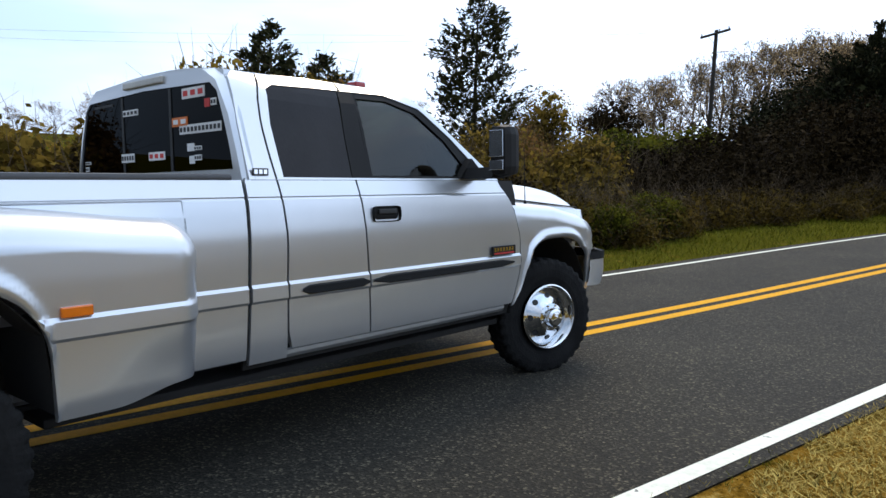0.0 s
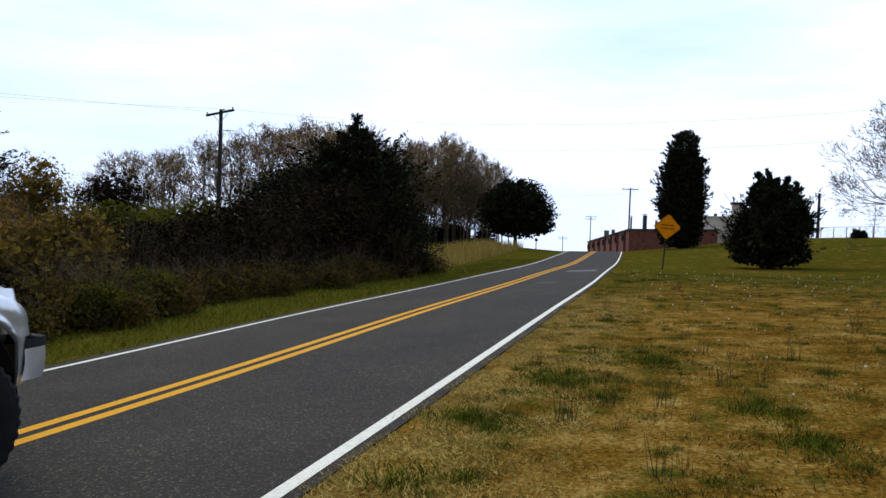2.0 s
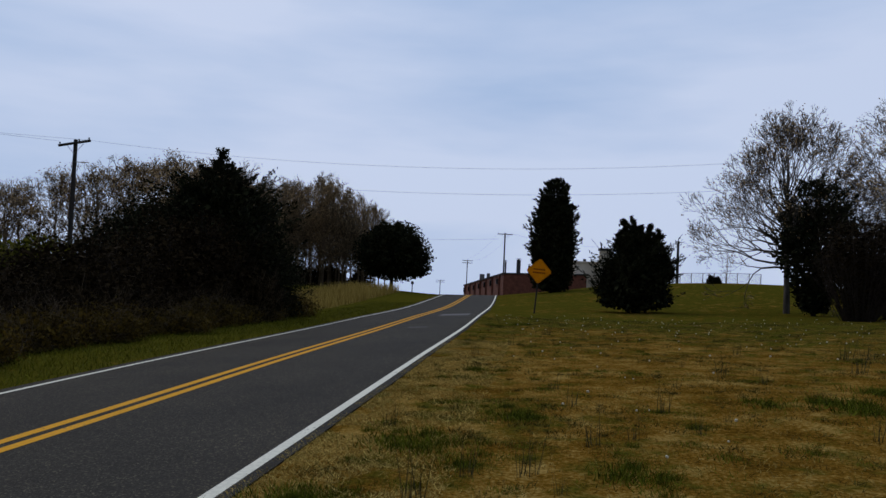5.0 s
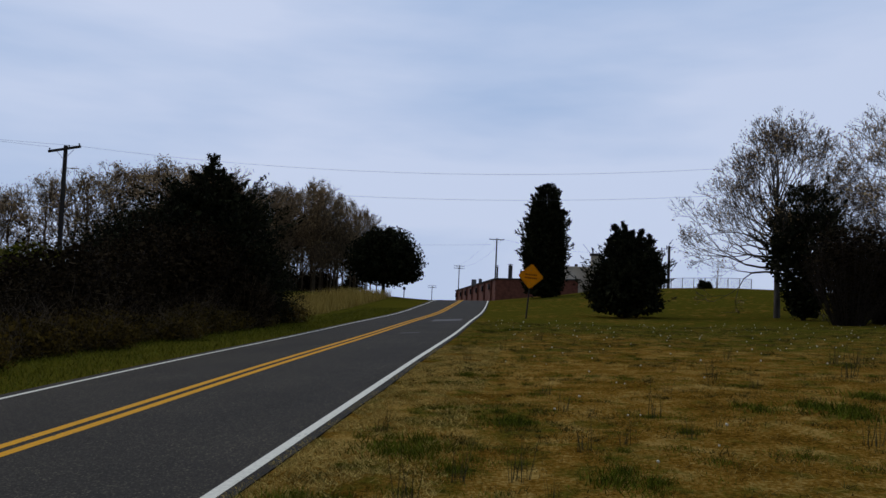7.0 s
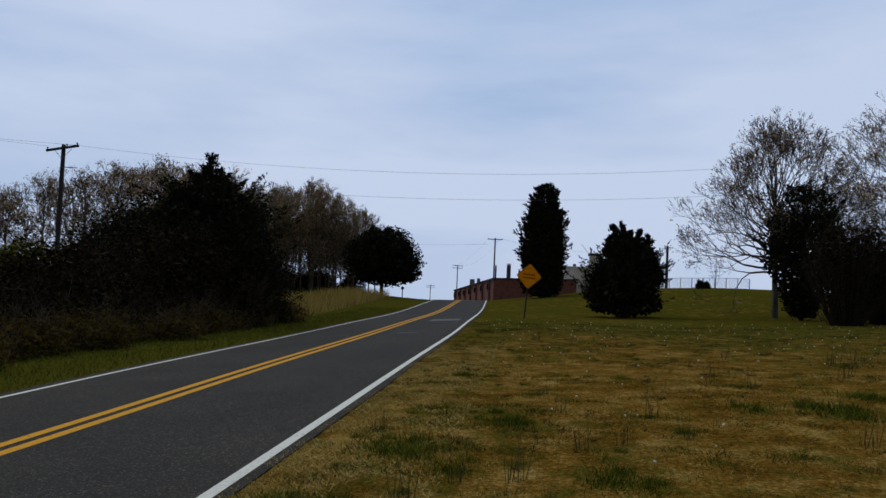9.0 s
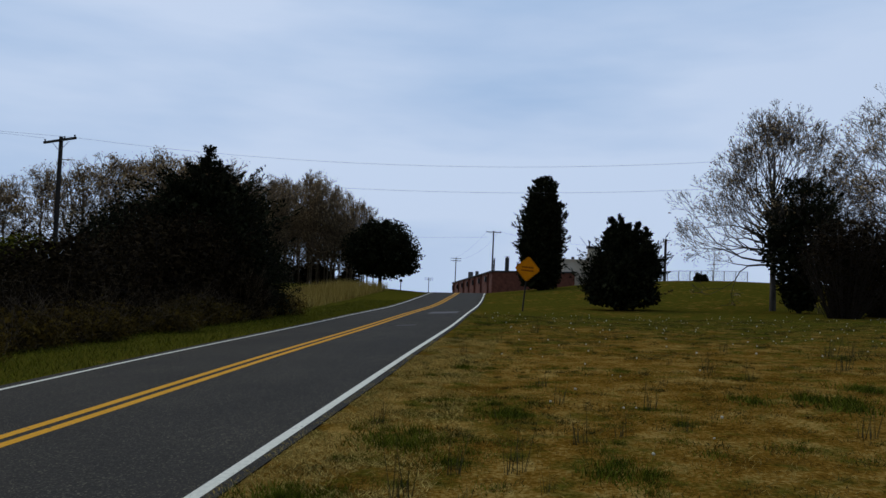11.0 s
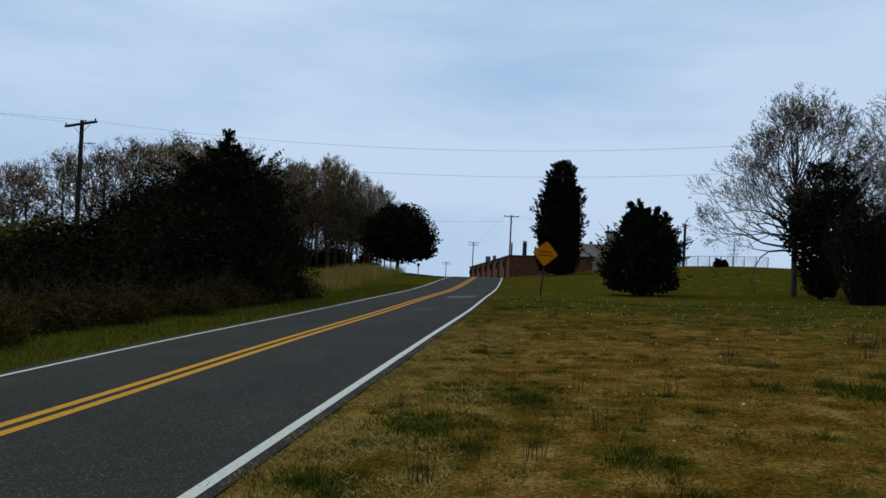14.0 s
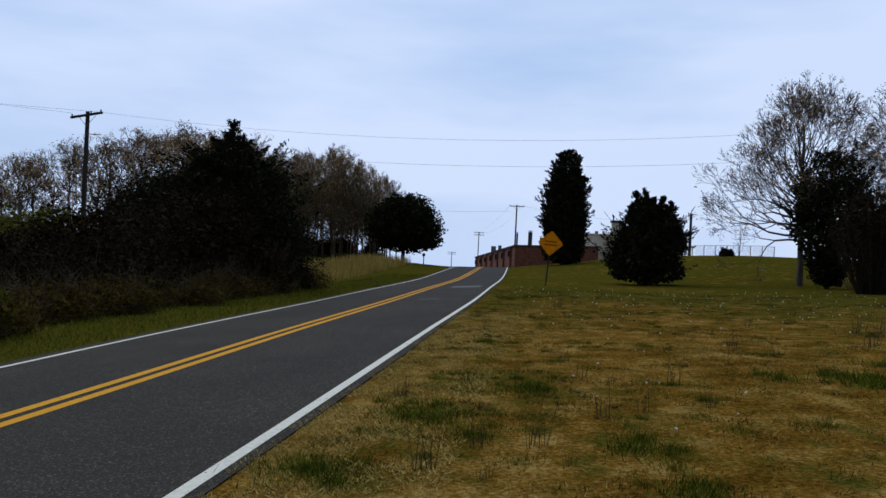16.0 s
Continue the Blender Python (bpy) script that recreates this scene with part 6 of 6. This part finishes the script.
for k in range(7):  # pilasters of the long wall
    s = (k + 0.5) / 7
    p = A.lerp(B, s)
    z = 1.75 - 2.47 * s
    part("pilaster", box(p.x - 0.2, p.x + 0.1, p.y - 0.25, p.y + 0.25, z - 4.5, z - 0.15), M_BRICK, works)
    part("window", box(p.x - 0.48, p.x - 0.1, p.y + 1.0, p.y + 3.6, z - 1.5, z - 0.7), M_BLACK, works)
for fx, fy, z0, hh, rr in ((6.9, 109.0, 1.7, 2.0, 0.3), (5.0, 108.2, 1.5, 1.9, 0.12), (8.6, 111.0, 1.6, 1.4, 0.16)):
    fl = part("flue", rod((fx, fy, z0), (fx, fy, z0 + hh), rr, sides=12), M_ROOF, works)
    part("cap", rod((fx, fy, z0 + hh + 0.1), (fx, fy, z0 + hh + 0.2), rr * 1.5, rr * 0.7, sides=12), M_ROOF, fl)
    part("cap_stay", rod((fx, fy, z0 + hh - 0.02), (fx, fy, z0 + hh + 0.12), rr * 0.3, sides=6), M_ROOF, fl)
part("roof_vent", box(1.5, 2.3, 123, 124.2, 0.3, 1.45, 0.06), M_STEEL, works)
part("roof_vent", box(2.5, 3.0, 114.8, 115.6, 0.9, 1.6, 0.05), M_STEEL, works)
store = thing("pale_building", "pale stuccoed flat-roofed building with a square tower", "building")
part("wall", box(15.2, 26.0, 110.0, 124, -2.5, 3.75), M_CONCRETE, store)
part("parapet", box(15.05, 26.15, 109.85, 124.15, 3.753, 3.95), M_CONCRETE, store)
tower = part("tower", box(18.5, 19.9, 108.6, 109.8, -2, 5.55), M_CONCRETE, store)
part("tower_cap", box(18.35, 20.05, 108.45, 109.95, 5.553, 5.9), M_ROOF, tower)
part("vent", box(16.6, 17.0, 112, 112.4, 3.95, 4.35), M_ROOF, store)
part("antenna", rod((18.3, 109, 5.9), (17.2, 109, 7.2), 0.03, sides=5), M_STEEL, store)
# chain-link fence
fence = thing("chain_link_fence", "low grey chain-link fence along a lawn crest", "fence")
fa, fb, nf = Vector((21.5, 82.6, 0)), Vector((30.5, 80.6, 0)), 8
for k in range(nf + 1):
    p = fa.lerp(fb, k / nf)
    z = gz(p.x, p.y)
    part("post", rod((p.x, p.y, z - 0.1), (p.x, p.y, z + 1.15), 0.035, sides=6), M_STEEL, fence)
    if k:
        q = fa.lerp(fb, (k - 1) / nf)
        zq = gz(q.x, q.y)
        for hh, rr in ((1.12, 0.024), (0.06, 0.012)):
            part("rail", rod((q.x, q.y, zq + hh), (p.x, p.y, z + hh), rr, sides=5), M_STEEL, fence)
        bm = bmesh.new()
        for j in range(14):
            for s0, s1 in ((j / 14, min(1, (j + 5) / 14)), (min(1, (j + 5) / 14), j / 14)):
                a, b = q.lerp(p, s0), q.lerp(p, s1)
                rod((a.x, a.y, gz(a.x, a.y) + 0.06), (b.x, b.y, gz(b.x, b.y) + 1.1), 0.004, sides=3, bm=bm)
        part("mesh", bm, M_STEEL, fence)

# ---------------------------------------------------------------- grass


def blades(name, pts, height, width, material, label, seed, lean=0.5, category="grass"):
    """One thin blade of grass at each point."""
    r = np.random.default_rng(seed)
    n = len(pts)
    a = r.uniform(0, 2 * np.pi, n)
    h = height * r.uniform(0.45, 1.3, n)
    w = width * r.uniform(0.6, 1.3, n)
    side = np.stack([np.cos(a), np.sin(a), 0 * a], -1) * w[:, None]
    bend = np.stack([r.normal(size=n), r.normal(size=n), 0 * a], -1) * (h * lean)[:, None]
    up = np.stack([0 * h, 0 * h, h], -1)
    v = np.stack([pts - side, pts + side, pts + bend + up], 1).reshape(-1, 3)
    f = np.arange(3 * n).reshape(n, 3)
    return tagged(mesh_object(name, v, f, material), label, category, kind="stuff")


def scatter(n, x0, x1, y0, y1, r, near=None):
    x, y = r.uniform(x0, x1, n), y0 + (y1 - y0) * r.random(n) ** (1.7 if near is None else near)
    return x, y


def patchy(x, y, f=1.1, seed=0.0):
    return np.array([noise.noise(Vector((a * f + seed, b * f, seed))) for a, b in zip(x, y)])


rng = np.random.default_rng(91)
x, y = scatter(230000, -2.6, 16, 2.0, 34, rng)
d = x - centre(y)
keep = (d > 2.95) & (np.abs(np.arctan2(x - 0.2, y - 0.5)) < 1.0)
x, y = x[keep], y[keep]
g = patchy(x, y, 0.8, 3.1) + 0.5 * patchy(x, y, 2.6, 9.0)
P3 = np.stack([x, y, ground_height(x, y) - 0.005], -1)
green = g > 0.17
dry = ~green & (rng.random(len(x)) < 0.75)
blades("dry_grass", P3[dry], 0.032, 0.0035, M_BLADE_DRY, "short straw-coloured dormant turf", 92, lean=1.3)
blades("green_grass", P3[green], 0.035, 0.0035, M_BLADE_GREEN, "short green grass in patches", 93, lean=0.8)
# pale worn turf along the asphalt's edge
d, y = 3.0 + 1.5 * rng.random(90000) ** 1.4, 1.0 + 19 * rng.random(90000) ** 1.9
x = centre(y) + d
keep = patchy(x, y, 1.5, 7.0) > -0.25
x, y = x[keep], y[keep]
blades("dry_grass", np.stack([x, y, ground_height(x, y) - 0.005], -1), 0.026, 0.0052, M_STRAW, "thin pale worn turf beside the asphalt", 97, lean=1.5)
# verge on the far side
x, y = rng.uniform(-12, 1, 120000), -1 + 60 * rng.random(120000) ** 1.3
d = x - centre(y)
keep = (d < -3.0) & (d > -6.5)
x, y = x[keep], y[keep]
blades("green_grass", np.stack([x, y, ground_height(x, y) - 0.01], -1), 0.13, 0.006, M_BLADE_GREEN, "rough green verge grass below the scrub", 94, lean=0.6)
# tall straw on the bank beyond the hedge
x, y = rng.uniform(-18, -4, 30000), rng.uniform(38, 80, 30000)
d = x - centre(y)
keep = (d < -7.2) & (d > -12.5) & (rng.random(30000) < 0.9)
x, y = x[keep], y[keep]
blades("straw", np.stack([x, y, ground_height(x, y) - 0.02], -1), 0.85, 0.02, M_STRAW, "tall pale dry grass on a bank", 95, lean=0.25)


# low dark clumps that mottle the thin turf
M_TURF = surface("dark_olive_turf", (0.026, 0.026, 0.006), (0.105, 0.092, 0.020), scale=1.2, fine=8, rough=0.85, bump=0, island=0.7, spec=0.03)
cx, cy = scatter(7000, -1.6, 17, 2.6, 34, rng, near=1.25)
keep = (cx - centre(cy) > 3.2) & (np.abs(np.arctan2(cx - 0.2, cy - 0.5)) < 0.95)
cx, cy = cx[keep], cy[keep]
keep = patchy(cx, cy, 0.55, 21.0) + 0.6 * patchy(cx, cy, 1.9, 5.0) > rng.uniform(-0.35, 0.45, len(cx))
cx, cy = cx[keep], cy[keep]
n = rng.integers(10, 42, len(cx))
wide = np.repeat(rng.uniform(0.02, 0.085, len(cx)), n)
x, y = np.repeat(cx, n) + rng.normal(size=n.sum()) * wide * 1.5, np.repeat(cy, n) + rng.normal(size=n.sum()) * wide
blades("turf_clumps", np.stack([x, y, ground_height(x, y) - 0.005], -1), 0.045, 0.0045, M_TURF, "low dark olive clumps in thin turf", 98, lean=0.9)


def tuft(label, n, h, spread, material, seed, width=0.005, lean=0.55):
    r = np.random.default_rng(seed)
    pts = np.concatenate([r.normal(size=(n, 2)) * spread, np.zeros((n, 1))], 1)
    ob = thing("grass_tuft", label, "grass", "grass tufts")
    o = blades("foliage", pts, h, width, material, "", seed, lean=lean)
    for key in ("category", "label"):
        if key in o:
            del o[key]
    o.parent = ob
    return ob


T_GREEN = tuft("small green grass tuft in thin turf", 170, 0.085, 0.075, M_TUFT, 101, 0.004)
T_WIDE = tuft("broad low green grass tuft in thin turf", 300, 0.05, 0.15, M_TUFT, 102, 0.0045)
T_STALK = tuft("thin dark upright weed stalks in thin turf", 13, 0.42, 0.045, M_WEED, 103, 0.006, lean=0.13)
NEAR = [(T_WIDE, 0.48, 13.9, 1.2), (T_WIDE, 0.88, 9.77, 1.3), (T_WIDE, -0.31, 8.6, 1.6), (T_WIDE, -0.09, 8.47, 1.5), (T_WIDE, 0.29, 7.67, 1.3), (T_WIDE, -1.19, 6.61, 1.4), (T_WIDE, -1.02, 6.71, 1.2), (T_WIDE, 1.39, 11.79, 1), (T_WIDE, 2.42, 10.17, 1), (T_WIDE, 1.63, 7.42, 1.3), (T_WIDE, 1.72, 7.17, 1.3), (T_WIDE, 1.81, 7.03, 1.2), (T_WIDE, 1.68, 6.15, 1.3), (T_WIDE, 3.93, 10.48, 1.5), (T_WIDE, 3.24, 8.14, 1.1), (T_WIDE, 4.65, 10.36, 1.8), (T_WIDE, 4.73, 10.02, 1.8), (T_WIDE, 5.58, 11.4, 1.6), (T_WIDE, -0.46, 9.25, 1), (T_WIDE, 2.7, 9.22, 0.8), (T_WIDE, 1.26, 26.44, 1.6), (T_WIDE, 2.08, 27.44, 1.6), (T_STALK, -0.05, 6.72, 1.0), (T_STALK, 0.8, 7.43, 1.0), (T_STALK, 1.43, 8.38, 1.0), (T_STALK, 2.54, 10.17, 1), (T_STALK, 2.41, 22.08, 1.4), (T_STALK, 4.83, 29.43, 1.2), (T_STALK, 6.4, 13.42, 1.4), (T_STALK, 7.25, 15.58, 1.3), (T_STALK, 7.59, 15.55, 1.3), (T_STALK, 1.24, 18.79, 0.9), (T_WIDE, -0.88, 5.11, 1.4), (T_WIDE, -0.48, 6.68, 1.2)]
NEAR += [(T_GREEN, x + rng.normal(0, 0.16), y + rng.normal(0, 0.2), size * rng.uniform(0.6, 1.0)) for src, x, y, size in NEAR if src is T_WIDE for _ in range(2)]
for _ in range(46):  # clumps that thin out from a middle
    yy = rng.uniform(4.5, 25)
    xx = rng.uniform(-1.5, 0.62 * yy + 1)
    for _ in range(rng.integers(2, 6)):
        NEAR.append(((T_GREEN, T_WIDE, T_WIDE)[rng.integers(3)], xx + rng.normal(0, 0.30), yy + rng.normal(0, 0.38), rng.uniform(0.3, 0.85)))
for _ in range(34):  # more of them beside the asphalt
    yy = rng.uniform(3.5, 14)
    xx = float(centre(yy)) + rng.uniform(3.4, 5.2)
    for _ in range(rng.integers(1, 4)):
        NEAR.append(((T_GREEN, T_WIDE)[rng.integers(2)], xx + rng.normal(0, 0.2), yy + rng.normal(0, 0.25), rng.uniform(0.4, 0.9)))
for _ in range(60):
    yy = rng.uniform(5, 30)
    NEAR.append((T_STALK, rng.uniform(-1.0, 0.62 * yy + 1), yy, rng.uniform(0.4, 1.0)))
used = set()
for src, x, y, size in NEAR:
    if x - float(centre(y)) < 3.5:
        x = float(centre(y)) + 3.5
    m = pose(x, y, gz(x, y) - 0.01, 0, 0, rng.uniform(0, 360))
    if src.name in used:
        ob = copy_thing(src, m)
    else:
        used.add(src.name)
        ob = src
        ob.matrix_world = m
    size *= 0.88
    ob.scale = (size, size, size * rng.uniform(0.8, 1.15))
# dandelion clocks
clock = thing("dandelion", "white dandelion seed head on a thin stem", "flower", "dandelions")
part("stem", rod((0, 0, 0), (0.01, 0, 0.11), 0.003, sides=4), M_BLADE_GREEN, clock)
bm = bmesh.new()
bmesh.ops.create_icosphere(bm, subdivisions=2, radius=0.022)
rr = random.Random(4)
for v in bm.verts:
    v.co = v.co * rr.uniform(0.75, 1.15) + Vector((0.01, 0, 0.125))
M_FLUFF = plain("seed_fluff", (0.72, 0.68, 0.50), rough=0.95)
part("seed_head", bm, M_FLUFF, clock)
HEADS = [(1.9, 7.6), (2.2, 10.0), (1.8, 11.0), (1.4, 10.2), (2.7, 12.5), (2.6, 8.3), (3.0, 9.2), (6.2, 17.7), (4.7, 17.4), (2.6, 12.7), (5.9, 15.7), (9.3, 21.2), (3.0, 17.3), (2.35, 10.1), (7.8, 19.0), (6.8, 15.0)]
for _ in range(210):
    yy = 12 + 24 * rng.random() ** 0.6
    HEADS.append((rng.uniform(1.0, 0.62 * yy), yy))
for k, (x, y) in enumerate(HEADS):
    m = pose(x, y, gz(x, y) - 0.005, rng.normal(0, 8), rng.normal(0, 8), rng.uniform(0, 360))
    if k == 0:
        clock.matrix_world = m
        ob = clock
    else:
        ob = copy_thing(clock, m)
    s = rng.uniform(0.4, 0.8)
    ob.scale = (s, s, s)
